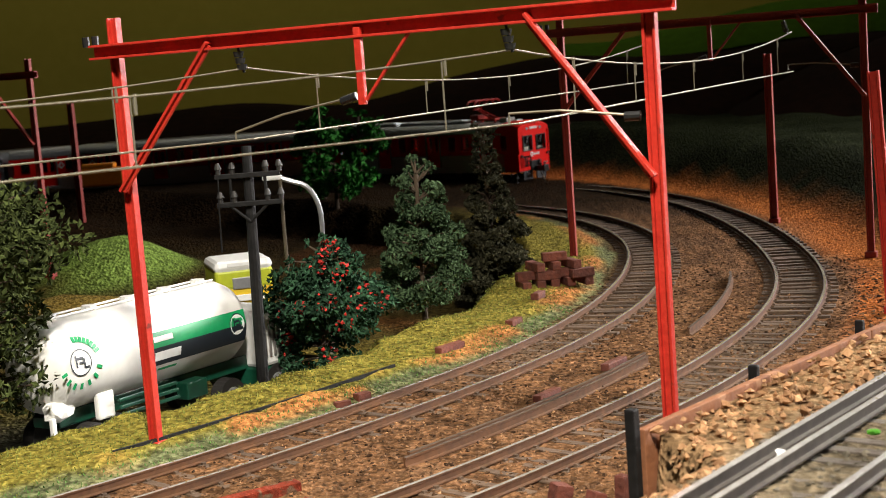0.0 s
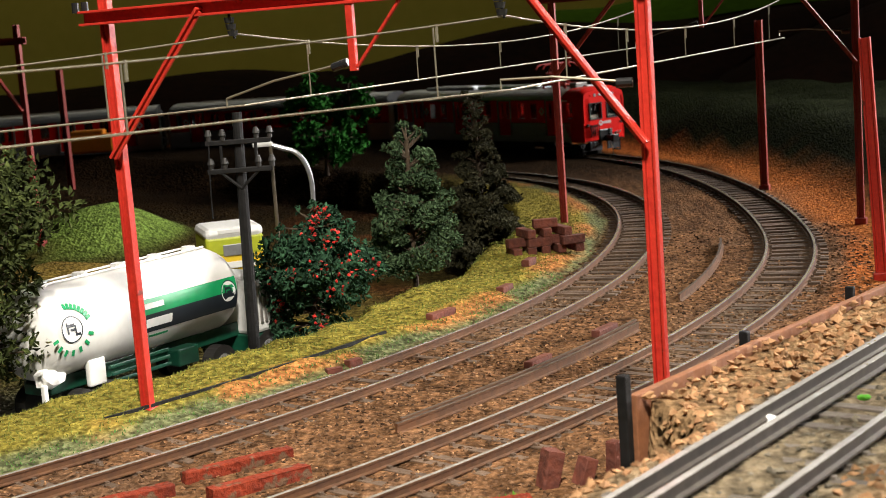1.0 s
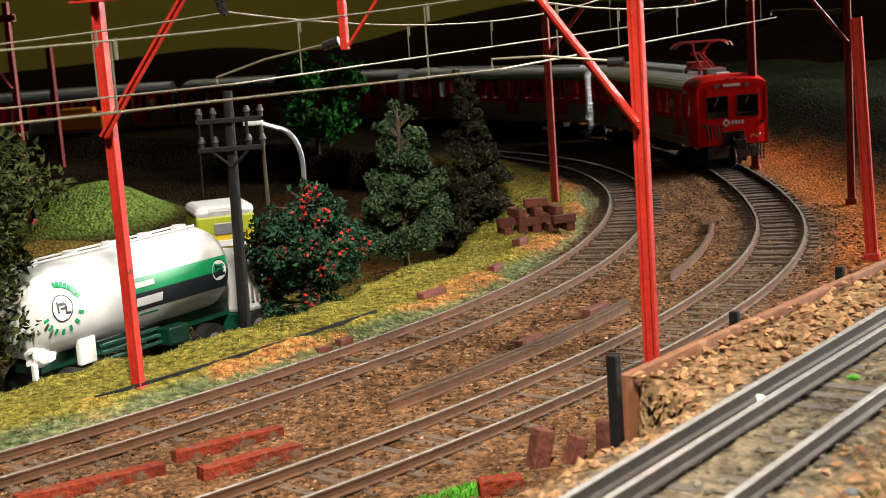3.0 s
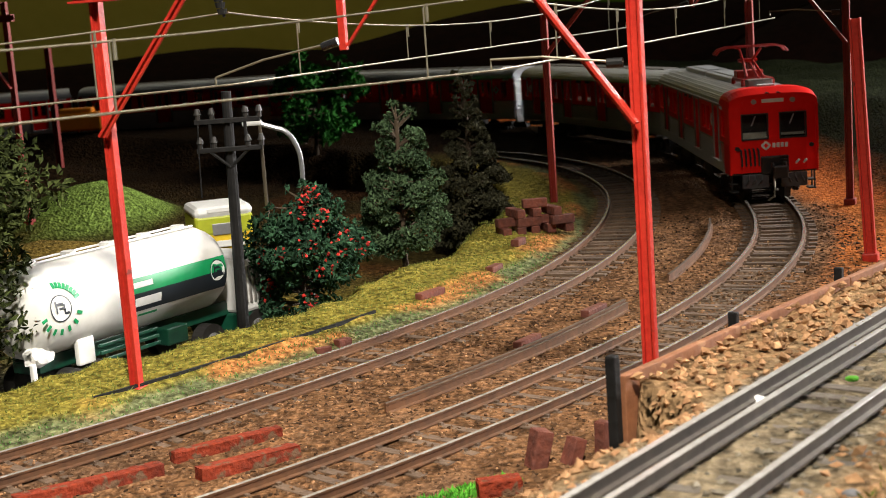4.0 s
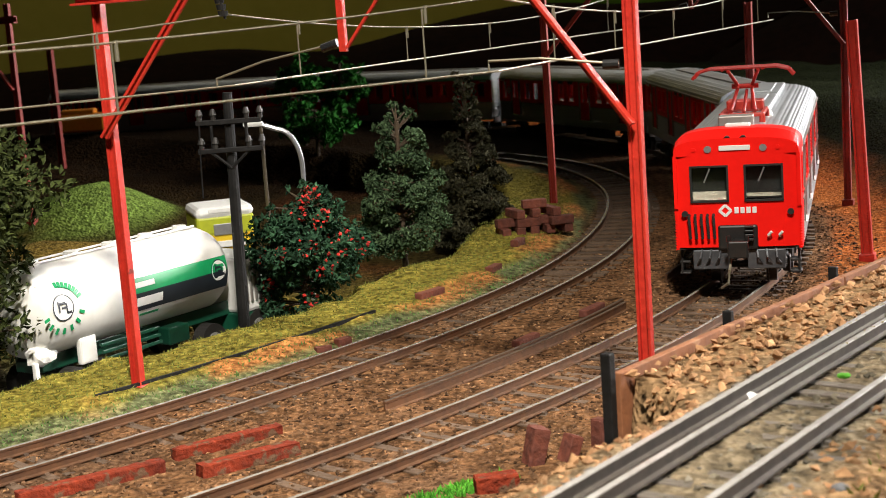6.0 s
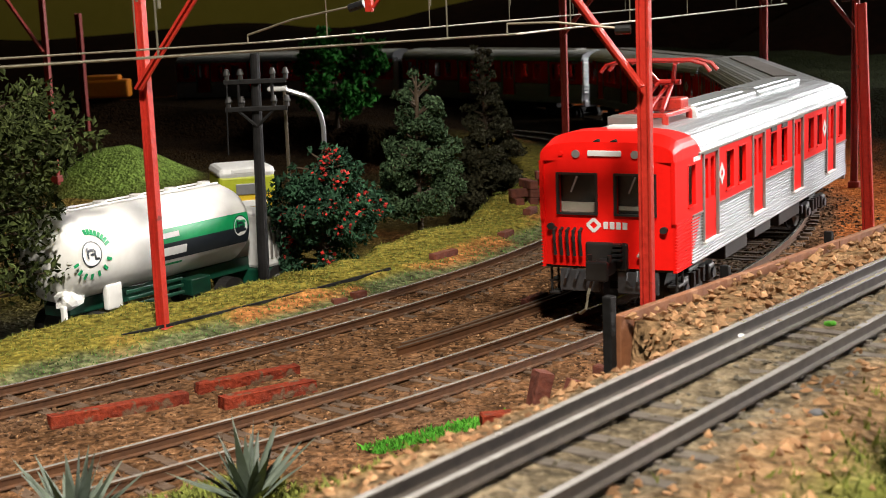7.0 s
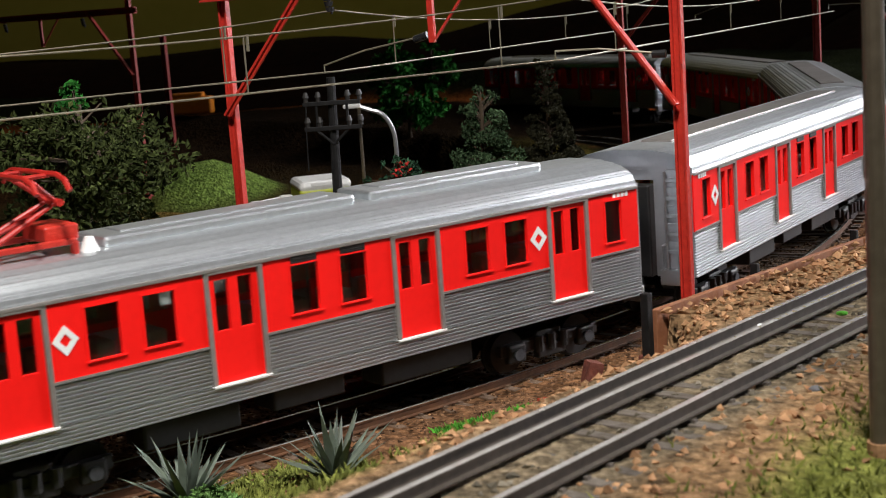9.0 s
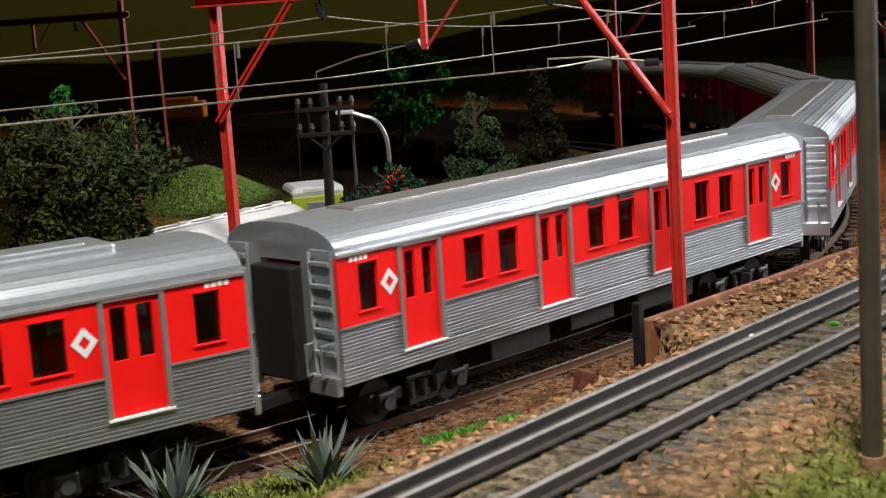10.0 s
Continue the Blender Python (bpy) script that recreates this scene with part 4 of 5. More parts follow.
    part("coupler", bm, M_BLACK, root, "black automatic coupler")
    bm = bmesh.new()
    tube(bm, [(L + 5, -1.6, 13.5), (L + 8, -2.0, 9), (L + 8.6, -2.4, 5.2), (L + 7, -4.5, 3.4)], 0.4)
    part("brake_hose", bm, M_WIRE, root, "bright bent brake hose")
    for s in (-1, 1):
        bm = bmesh.new()
        box(bm, (L - 1, s * 7.6, 10.6), (1.0, 10.5, 6.0), bev=0.3)
        for k in range(3):
            tube(bm, [(L - 0.4, s * (5 + k * 2.6), 13.8), (L + 1.2, s * (5.4 + k * 2.6), 11.4), (L - 0.2, s * (6.4 + k * 2.6), 9.4)], 0.3, 6)
        part("pilot_plate", bm, M_PILOT, root, "dull steel pilot plate with hoses")
        bm = bmesh.new()
        for z in (6, 9.5):
            box(bm, (L - 6, s * 15.5, z), (5, 3, 0.7), bev=0.2)
        rod(bm, (L - 8.2, s * 16.4, 6), (L - 8.2, s * 16.4, 15), 0.35)
        rod(bm, (L - 3.8, s * 16.4, 6), (L - 3.8, s * 16.4, 15), 0.35)
        part("cab_step", bm, M_UNDER, root)
    for y in (8.5, 11.5):
        bm = bmesh.new()
        tube(bm, [(L, y, 17.6), (L + 1.2, y, 18.2), (L + 1.6, y + 0.8, 19.2)], 0.45)
        part("grab_iron", bm, M_WHITE, f)


def pantograph(root, x):
    """A red single-arm pantograph whose bow runs under the contact wire."""
    bm = bmesh.new()
    for s in (-1, 1):
        box(bm, (x, s * 6, CROWN + 2.2), (20, 1.3, 1.3), bev=0.3)
        box(bm, (x + s * 10, 0, CROWN + 2.2), (1.3, 13, 1.3), bev=0.3)
        for d in (-1, 1):
            rod(bm, (x + s * 10, d * 6, CROWN - 1), (x + s * 10, d * 6, CROWN + 2), 0.9, n=10)
    box(bm, (x - 8, 0, CROWN + 4), (7, 11, 3.4), bev=0.5)
    base = part("pantograph_base", bm, M_RED_STEEL, root, "red pantograph base frame")
    bm = bmesh.new()
    k = Vector((x - 9, 0, CROWN + 10))
    for d in (-1, 1):
        rod(bm, (x + 5, d * 3.5, CROWN + 3), k + Vector((0, d * 2.0, 0)), 0.7, 0.5, 10)
    rod(bm, (x + 8, 0.6, CROWN + 3), k + Vector((1.5, 0.6, -1.2)), 0.5)
    rod(bm, k + Vector((0, -4, 0)), k + Vector((0, 4, 0)), 0.8, n=10)
    part("pantograph_arm", bm, M_PANTO, base, "red lower arms")
    bm = bmesh.new()
    h = Vector((x - 3, 0, 66))
    for s in (-1, 1):
        rod(bm, k + Vector((0, s * 2.0, 0)), h + Vector((0, s * 4.5, -1)), 0.55)
        tube(bm, [h + Vector((s * 3.2, y, z)) for y, z in ((-15.0, -3.0), (-13.4, -1.0), (-10, 0), (10, 0), (13.4, -1.0), (15.0, -3.0))], 0.55)
        rod(bm, h + Vector((-3.4, s * 6, -0.4)), h + Vector((3.4, s * 6, -0.4)), 0.5)
    part("pantograph_bow", bm, M_PANTO, base, "dark red collector bow with turned-down horns")
    bm = bmesh.new()
    rod(bm, (x - 13, 6, CROWN - 0.5), (x - 13, 6, CROWN + 2.6), 2.0, 0.8, 12)
    part("roof_insulator", bm, M_WHITE, root, "small white roof insulator")
    bm = bmesh.new()
    box(bm, (x + 17, -1, CROWN + 1.2), (6, 10, 3.6), bev=0.4)
    part("roof_box", bm, M_FRAME, root, "grey roof box before the pantograph")
    bm = bmesh.new()
    box(bm, (x + 25, 0, CROWN + 0.2), (4, 7, 2.0), bev=0.4)
    part("roof_box", bm, M_WHITE, root, "white roof box over the cab")


LEAD = car("train_car", "leading red and silver commuter coach with a cab and raised pantograph", True, (-59.2, 59.2), True)
TRAIL = [car("train_car", "red and ribbed silver commuter coach with four double doors")]
for ob in (LEAD, TRAIL[0]):
    ob.scale = (SIZE, 1.04, 0.97)
for _ in range(3):
    TRAIL.append(copy_thing(TRAIL[0], Matrix()))


# ---- small pieces in numbers ----
RNG = np.random.default_rng(11)
OCTA_F = ((0, 1, 2), (0, 2, 3), (0, 3, 4), (0, 4, 1), (5, 2, 1), (5, 3, 2), (5, 4, 3), (5, 1, 4))


def pebble(x, y, z, size):
    """An angular stone of six corners."""
    a = RNG.uniform(0, 6.3)
    v = np.array([(0, 0, 0.75), (1, 0, 0), (0, 1, 0), (-1, 0, 0), (0, -1, 0), (0, 0, -0.75)]) + RNG.uniform(-0.3, 0.3, (6, 3))
    v = v * RNG.uniform(0.65, 1.25, 3) * size / 2
    c, s = math.cos(a), math.sin(a)
    t = RNG.uniform(-0.6, 0.6)
    r = np.array([[c, -s, 0], [s, c, 0], [0, 0, 1]]) @ np.array([[1, 0, 0], [0, math.cos(t), -math.sin(t)], [0, math.sin(t), math.cos(t)]])
    return v @ r.T + (x, y, z), OCTA_F


def scatter(n, x0, x1, y0, y1, keep):
    """Random ground points with their heights where keep(da, db, dc, sw, dw) says so."""
    x, y = RNG.uniform(x0, x1, n), RNG.uniform(y0, y1, n)
    da, db, dc = beside(LINE_A[::3], x, y), beside(LINE_B[::3], x, y), beside(LINE_C[::3], x, y)
    sw, dw = wall_frame(x, y)
    ok = keep(da, db, dc, sw, dw, y)
    x, y = x[ok], y[ok]
    return x, y, terrain(x, y)[0]


def stones(name, pts, lo, hi, material, label, lift=0.1):
    chunks = [pebble(x, y, z + lift * 1.0, RNG.uniform(lo, hi)) for x, y, z in zip(*pts)]
    return tagged(soup(name, chunks, material), label, "ballast", kind="stuff")


def rails_clear(d):
    return (np.abs(np.abs(d) - 8.7) > 1.3)


pts = scatter(27000, 0, 330, 215, 560, lambda da, db, dc, sw, dw, y: (sw > 2) & (dw < -1.6) & (dc > 11.5))
stones("tan_ballast", (pts[0], pts[1], pts[2] + RNG.uniform(-0.4, 1.3, len(pts[0]))), 1.1, 2.3, M_STONE_TAN, "coarse tan stones heaped between wall and near track")
pts = scatter(9000, -60, 240, 90, 420, lambda da, db, dc, sw, dw, y: (dc < -11.5) & (dc > -34 - 10 * RNG.uniform(-1, 1, len(dc))))
stones("tan_ballast", pts, 1.1, 2.4, M_STONE_TAN, "coarse tan stones on the near track's outer shoulder")
pts = scatter(14000, -60, 300, 90, 480, lambda da, db, dc, sw, dw, y: (np.abs(dc) < 13) & (np.abs(dc - 9.2) > 1.2) & (np.abs(dc - 4.2) > 1.2) & (np.abs(dc + 9.2) > 1.2))
stones("grey_ballast", pts, 0.8, 2.0, M_STONE_GREY, "grey and tan ballast between the near rails")
pts = scatter(30000, -140, 160, 205, 600, lambda da, db, dc, sw, dw, y: (da < 16) & ((dw > 3) | ((sw < 0) & (dw > -4))) & rails_clear(da) & rails_clear(db) & (db > -40) & (RNG.uniform(0, 1, len(da)) < np.clip(1.4 - (y - 200) / 450, 0.25, 1)))
stones("brown_ballast", pts, 0.6, 1.8, M_STONE_BROWN, "fine rust-brown ballast round the main tracks", -0.05)
pts = scatter(5000, -75, 40, 150, 300, lambda da, db, dc, sw, dw, y: (sw < 4) & (dc > 11) & (dc < 29) & (db < -14))
stones("tan_ballast", pts, 0.9, 2.4, M_STONE_TAN, "tan stones spilling down the near track's slope")
pts = scatter(2200, -140, 120, 215, 520, lambda da, db, dc, sw, dw, y: (da < 14) & (dw > 3) & rails_clear(da) & rails_clear(db))
stones("pale_grit", pts, 0.5, 1.1, M_STONE_TAN, "scattered pale grit on the brown ballast", 0.15)


def blades(name, pts, lo, hi, material, label, wide=0.3, lean=0.6):
    chunks = []
    for x, y, z in zip(*pts):
        h, a = RNG.uniform(lo, hi), RNG.uniform(0, 6.3)
        dx, dy = RNG.normal(0, lean, 2) * h
        w = wide * RNG.uniform(0.6, 1.3)
        chunks.append((((x - w * math.cos(a), y - w * math.sin(a), z - 0.2), (x + w * math.cos(a), y + w * math.sin(a), z - 0.2), (x + dx, y + dy, z + h), (x + dx * 0.4 - w * math.sin(a), y + dy * 0.4 + w * math.cos(a), z - 0.2)), ((0, 1, 2), (1, 3, 2), (3, 0, 2))))
    return tagged(soup(name, chunks, material), label, "grass", kind="stuff")


pts = scatter(60000, -200, 60, 280, 660, lambda da, db, dc, sw, dw, y: (da > 22) & (da < 66) & (RNG.uniform(0, 1, len(da)) < 0.75))
blades("static_grass", pts, 0.3, 0.85, M_GRASS, "short olive static grass on the track shoulder", 0.24)
pts = scatter(20000, -160, 40, 270, 520, lambda da, db, dc, sw, dw, y: (da > 13.5) & (da < 24))
blades("turf", pts, 0.3, 0.8, M_GRASS_GREEN, "thin green turf beside the inner rail")
pts = scatter(45000, -10, 220, 60, 330, lambda da, db, dc, sw, dw, y: (dc < -30 - 6 * RNG.normal(0, 1, len(dc))) & (dc > -110))
blades("static_grass", pts, 0.5, 1.7, M_GRASS, "longer yellow-green grass beside the near track", 0.32)
pts = scatter(30000, -130, 0, 110, 260, lambda da, db, dc, sw, dw, y: (sw < -42) & (dc > 22) & (db < -16))
blades("static_grass", pts, 0.6, 1.8, M_GRASS, "yellow-green grass on the near slope", 0.4)
pts = scatter(16000, -45, 25, 225, 290, lambda da, db, dc, sw, dw, y: (np.abs(dw - 39.5 - 0.25 * (3 - sw)) < 3.0) & (sw > -20) & (sw < 15))
blades("moss", pts, 0.5, 1.5, M_MOSS, "vivid green moss strip at the foot of the slope", 0.45)


# ---- retaining wall along the near track ----
def retaining_wall():
    root = thing("retaining_wall", WALL_FOOT[0], WALL_FOOT[1], 0, "rusty board retaining wall beside the near track", "wall", WALL_TURN)
    for k in range(7):
        bm = bmesh.new()
        box(bm, (22.5 + 45 * k, 0, 11.6), (44.7, 1.6, 29 - 0.15 * k), bev=0.2)
        part("board", bm, M_RUST, root)
    for x in (-1.6, 43, 90, 140, 190):
        bm = bmesh.new()
        box(bm, (x, 1.9 if x > 0 else 0.4, 13.0), (1.9 if x < 0 else 1.4, 1.9, 34 if x < 0 else 30), bev=0.25)
        part("post", bm, M_POLE, root, "dark square post")
    return root


retaining_wall()


def block(name, x, y, size, rz, material, label, category, tilt=0.0, sink=0.3, z=None):
    """A worn timber or stone block that lies on the ground."""
    bm = bmesh.new()
    box(bm, (0, 0, size[2] / 2), size, bev=min(size) * 0.1)
    rng = random.Random(int(x * 7 + y))
    for v in bm.verts:
        v.co += Vector((rng.uniform(-0.12, 0.12), rng.uniform(-0.12, 0.12), rng.uniform(-0.12, 0.12)))
    ob = part(name, bm, material)
    setp(ob, x, y, (ground_z(x, y) if z is None else z) - sink, 0, tilt, rz)
    return tagged(ob, label, category)


for x, y, s, rz in ((-74.5, 283.5, (31, 3.4, 2.8), 31), (-49.5, 306, (26, 3.0, 2.8), 33), (-43, 291.5, (23, 3.6, 3.0), 33)):
    block("timber_beam", x, y, s, rz, M_RED_TIMBER, "red-stained timber beam lying between the tracks", "beam")
for x, y, s, rz, tilt in ((16, 279, (3.6, 4.2, 8.2), 20, 14), (23, 280, (3.0, 3.6, 6.0), 30, 22), (30, 282, (2.6, 2.6, 8.0), 45, 3)):
    block("timber_stub", x, y, s, rz, M_TIMBER, "short weathered timber stub leaning in the ballast", "stub", tilt, 0.8)
block("timber_block", 8, 264, (8.5, 3.4, 3.6), 12, M_RED_TIMBER, "short red timber block lying in the ballast", "block")
for x, y, s, rz in ((22, 384, (11, 2.6, 2.0), 55), (44, 417, (12, 2.8, 2.2), 57), (-4, 446, (12, 2.8, 2.0), 52), (18, 485, (8, 2.8, 2.2), 62), (29, 524, (8, 3, 2.6), 66), (-29, 396, (4.5, 2.8, 2.2), 40), (-34, 389, (4.5, 2.4, 1.8), 20)):
    block("old_sleeper", x, y, s, rz, M_TIMBER, "loose weathered sleeper lying by the track", "sleeper")


def timber_pile(x, y):
    root = thing("sleeper_pile", x, y, ground_z(x, y) - 0.2, "stack of reddish-brown cut sleepers on the grass", "pile", 14)
    rng = random.Random(3)
    for lay_, n, wide in ((0, 5, 24), (1, 4, 20), (2, 3, 14), (3, 1, 0)):
        for k in range(n):
            bm = bmesh.new()
            cross = lay_ % 2
            o = (k / max(1, n - 1) - 0.5) * wide if n > 1 else 0
            s = (3.4, 12, 3.3) if not cross else (9.5, 3.4, 3.3)
            box(bm, (o + rng.uniform(-0.5, 0.5), rng.uniform(-1.2, 1.2) - (4 if cross and k % 2 else 0), 1.65 + 3.35 * lay_), s, rng.uniform(-8, 8), 0.3)
            part("cut_sleeper", bm, M_TIMBER, root)
    return root


timber_pile(37, 553)


def loose_rail(name, line, offset, a, b, label):
    """A spare rail lying beside a track."""
    part_line = [p for i, p in enumerate(line) if a <= i * 4 <= b]
    bm = bmesh.new()
    sweep(bm, part_line, rail_outline(offset, 2.6, -2.5), mats=RAIL_MATS)
    root = tagged(part(name, bm, [M_RAIL, M_SLEEPER]), label, "rail")
    return root


loose_rail("spare_rail", LINE_B, 24.5, 598, 720, "spare rusty rail lying between the two main tracks")
loose_rail("spare_rail", LINE_B, 26.8, 602, 724, "second spare rail lying close beside the first")
loose_rail("spare_rail", LINE_B, 25.8, 764, 884, "spare rusty rail lying along the curve")
bm = bmesh.new()
sweep(bm, [p for i, p in enumerate(LINE_A) if 312 <= i * 4 <= 420], [(27.6, -3.5), (27.6, 1.0), (28.4, 1.0), (28.4, -3.5)])
tagged(part("timber_edging", bm, M_POLE), "thin dark timber edging along the grass", "edging")


# ---- telegraph pole and street lamps ----
def telegraph_pole(x, y):
    z0 = ground_z(x, y) - 1
    root = thing("telegraph_pole", x, y, z0, "black telegraph pole with two crossarms at the grass edge", "pole", 0)
    H = 69 - z0
    bm = bmesh.new()
    rod(bm, (0, 0, 0), (1.5, 0, H), 1.9, 1.5, 12)
    part("pole", bm, M_POLE, root)
    bm = bmesh.new()
    ball(bm, (0, 0, 1), (3.4, 3.4, 4), 2, 0.25, random.Random(4))
    part("earth_collar", bm, M_TIMBER, root, "rusty brown earth heaped at the foot")
    for h in (60.5 - z0, 52 - z0):
        bm = bmesh.new()
        box(bm, (1.3, -2.0, h), (19.5, 1.3, 1.5), 0, 0.2)
        arm = part("crossarm", bm, M_POLE, root)
        for o in (-8.6, -4.4, 5.6, 9.6):
            bm = bmesh.new()
            rod(bm, (1.3 + o, -2, h + 0.5), (1.3 + o, -2, h + 2.2), 0.8, 0.8, 10)
            rod(bm, (1.3 + o, -2, h + 2.2), (1.3 + o, -2, h + 4.0), 1.2, 0.6, 10)
            part("insulator", bm, M_UNDER, arm, "dull grey-black insulator")
    for s in (-1, 1):
        bm = bmesh.new()
        rod(bm, (1.2, -1.6, 46.5 - z0), (1.2 + s * 5.5, -2, 51.5 - z0), 0.45)
        rod(bm, (1.3 + s * 5.2, -2, 52 - z0), (1.3 + s * 5.2, -2, 60.5 - z0), 0.5)
        part("arm_brace", bm, M_POLE, root)
    bm = bmesh.new()
    tube(bm, [(-7.3, -2.4, 61 - z0), (-7.8, -2.6, 52 - z0), (-8.2, -2.6, 38 - z0)], 0.25)
    part("hanging_wire", bm, M_POLE, root)
    return root


telegraph_pole(-61.5, 432)


def street_lamp(x, y, label, top, reach, head_z):
    z0 = ground_z(x, y)
    root = thing("street_lamp", x, y, z0, label, "street lamp")
    bm = bmesh.new()
    H = top - z0
    pts = [(0, 0, -1), (0, 0, H - 15)] + [(-9 + 9 * math.cos(a), 0, H - 14 + 14.5 * math.sin(a)) for a in (0.1, 0.3, 0.5, 0.7, 0.9, 1.1, 1.3, 1.5)] + [(-reach, 0, head_z - z0)]
    tube(bm, pts, 0.95, 8)
    part("post", bm, M_GREYPOST, root, "grey curved lamp post")
    bm = bmesh.new()
    box(bm, (-reach - 3.2, 0, head_z - z0 + 0.4), (7.5, 3.4, 1.8), 0, 0.6)
    part("lamp_head", bm, M_WHITE, root, "pale lamp head")
    return root


street_lamp(-49.8, 545, "grey bent street lamp standing behind the bush", 48, 14, 50.5)
bm = bmesh.new()
rod(bm, (0, 0, -1), (0, 0, 68), 0.8, 0.7, 8)
rod(bm, (0, 0, -1), (0, 0, 1.5), 2.0, 1.6, 10)
tagged(setp(part("signal_post", bm, M_BRONZE), -66, 560, -17), "thin olive post beside the road", "post")
bm = bmesh.new()
rod(bm, (0, 0, 0), (0, 0, 190), 1.55, 1.5, 14)
near = tagged(part("near_pole", bm, M_BRONZE), "tall plain olive-brown pole beside the near track", "pole")
setp(near, 53.5, 147, 20)
bm = bmesh.new()
rod(bm, (0, 0, 0), (0, 0, 5), 2.1, 2.0, 12)
part("foot", bm, M_STONE_TAN, near, "pinkish foot socket")


# ---- the tanker lorry on the road ----
def tanker():
    e0, e1 = Vector((-122.5, 403.0)), Vector((-78.0, 469.0))
    d = e1 - e0
    L = d.length
    turn = math.degrees(math.atan2(d.y, d.x))
    road = -17.0
    root = thing("tanker_lorry", e0.x, e0.y, road, "white and green tanker lorry parked on the sunken road", "lorry", turn)
    R, axis = 13.6, 11.2 - road
    bm = bmesh.new()
    prof = [(-3.6, 0.0), (-3.0, 5.5), (-1.6, 9.6), (0.6, 12.4), (3.5, R), (L - 5, R), (L - 2, 12.2), (L, 9.0), (L + 1.0, 4.5), (L + 1.4, 0.0)]
    n = 36
    rings = [[bm.verts.new((x, r * math.cos(2 * math.pi * k / n), axis + r * math.sin(2 * math.pi * k / n))) for k in range(n)] for x, r in prof[1:-1]]
    for a, b in zip(rings, rings[1:]):
        for k in range(n):
            bm.faces.new((a[k], a[(k + 1) % n], b[(k + 1) % n], b[k]))
    bm.faces.new(rings[0][::-1]), bm.faces.new(rings[-1])
    bmesh.ops.recalc_face_normals(bm, faces=bm.faces[:])
    tank = part("tank", bm, M_TANK, root, "glossy white cylindrical tank", True)

    def wrap(name, x0, x1, a0, a1, material, label, lift=0.12, rows=1):
        b = bmesh.new()
        m = 14
        q = [[b.verts.new((x, -(R + lift) * math.cos(a0 + (a1 - a0) * i / m), axis + (R + lift) * math.sin(a0 + (a1 - a0) * i / m))) for i in range(m + 1)] for x in (x0, x1)]
        for i in range(m):
            b.faces.new((q[0][i], q[1][i], q[1][i + 1], q[0][i + 1]))
        bmesh.ops.recalc_face_normals(b, faces=b.faces[:])
        return part(name, b, material, tank, label, True)

    wrap("green_band", 33, L - 4, 0.0, 0.34, M_GREEN, "green band round the tank's side")
    wrap("black_band", 33, L - 4, -0.42, 0.0, M_NAVY, "black band under the green one")
    # emblem disc and lettering bars
    for cx, ca, rr, label in ((L - 8, 0.02, 3.6, "round white emblem with a dark ring"), (6.5, 0.14, 3.9, "round emblem with a dark ring")):
        for ring, material in ((rr, M_NAVY), (rr * 0.9, M_WHITE)):
            b = bmesh.new()
            k = [b.verts.new((cx + ring * math.cos(t), -(R + 0.16 + 0.06 * (rr - ring)) * math.cos(ca + ring * math.sin(t) / R), axis + (R + 0.16 + 0.06 * (rr - ring)) * math.sin(ca + ring * math.sin(t) / R))) for t in np.linspace(0, 2 * math.pi, 25)[:-1]]
            b.faces.new(k[::-1])
            part("emblem", b, material, tank, label)
        # two joined dark strokes inside the ring
        for dx, da, wx, wa in ((-0.42, 0.12, 0.16, 0.85), (-0.05, 0.3, 0.62, 0.2), (0.3, -0.1, 0.16, 0.75), (0.52, -0.42, 0.4, 0.18), (0.05, -0.02, 0.5, 0.16)):
            wrap("lettering", cx + (dx - wx / 2) * rr, cx + (dx + wx / 2) * rr, ca + (da - wa / 2) * rr / R, ca + (da + wa / 2) * rr / R, M_NAVY, "dark monogram bar", 0.24)
    for k in range(15):
        t = radians(20 + 140 * k / 14) if k < 8 else radians(200 + 140 * (k - 8) / 6)
        b = bmesh.new()
        c = (6.5 + 6.9 * math.cos(t), -(R + 0.2) * math.cos(0.14 + 6.9 * math.sin(t) / R), axis + (R + 0.2) * math.sin(0.14 + 6.9 * math.sin(t) / R))
        m = Matrix.Translation(c) @ Euler((-(0.14 + 6.9 * math.sin(t) / R), 0, 0)).to_matrix().to_4x4() @ Euler((0, -(t - math.pi / 2), 0)).to_matrix().to_4x4()
        box(b, (0, 0, 0), (0.95, 0.12, 1.9), m=m)
        part("lettering", b, M_GREEN, tank, "green lettering bar")
    for x0, x1, a0, a1 in ((35, 43, 0.12, 0.24), (35, 46, -0.3, -0.1)):
        wrap("lettering", x0, x1, a0, a1, M_WHITE, "white lettering bar", 0.2)
    wrap("lettering", 37, 45, -0.56, -0.5, M_GREEN, "small green lettering bar", 0.2)
    for x in np.linspace(8, L - 10, 5):
        bm = bmesh.new()
        rod(bm, (x, 0, axis + R - 0.6), (x, 0, axis + R + 1.3), 2.6, 2.2, 12)
        part("hatch", bm, M_TANK, tank, "low round hatch")
    for s in (-2.6, 2.6):
        bm = bmesh.new()
        rod(bm, (5, s, axis + R + 0.5), (L - 6, s, axis + R + 0.5), 0.35)
        part("top_rail", bm, M_TANK, tank)
    bm = bmesh.new()
    ball(bm, (2, -7, axis - R + 2.0), (5, 3.2, 3.2), 2, 0.16, random.Random(5))
    box(bm, (-2, -9, axis - R - 3), (1.6, 1.6, 8), 0, 0.4)
    part("outlet", bm, M_TANK, root, "white moulded outlet under the rear")
    bm = bmesh.new()
    box(bm, (17, -9.5, axis - R + 0.5), (6.5, 2, 8), 0, 0.6)
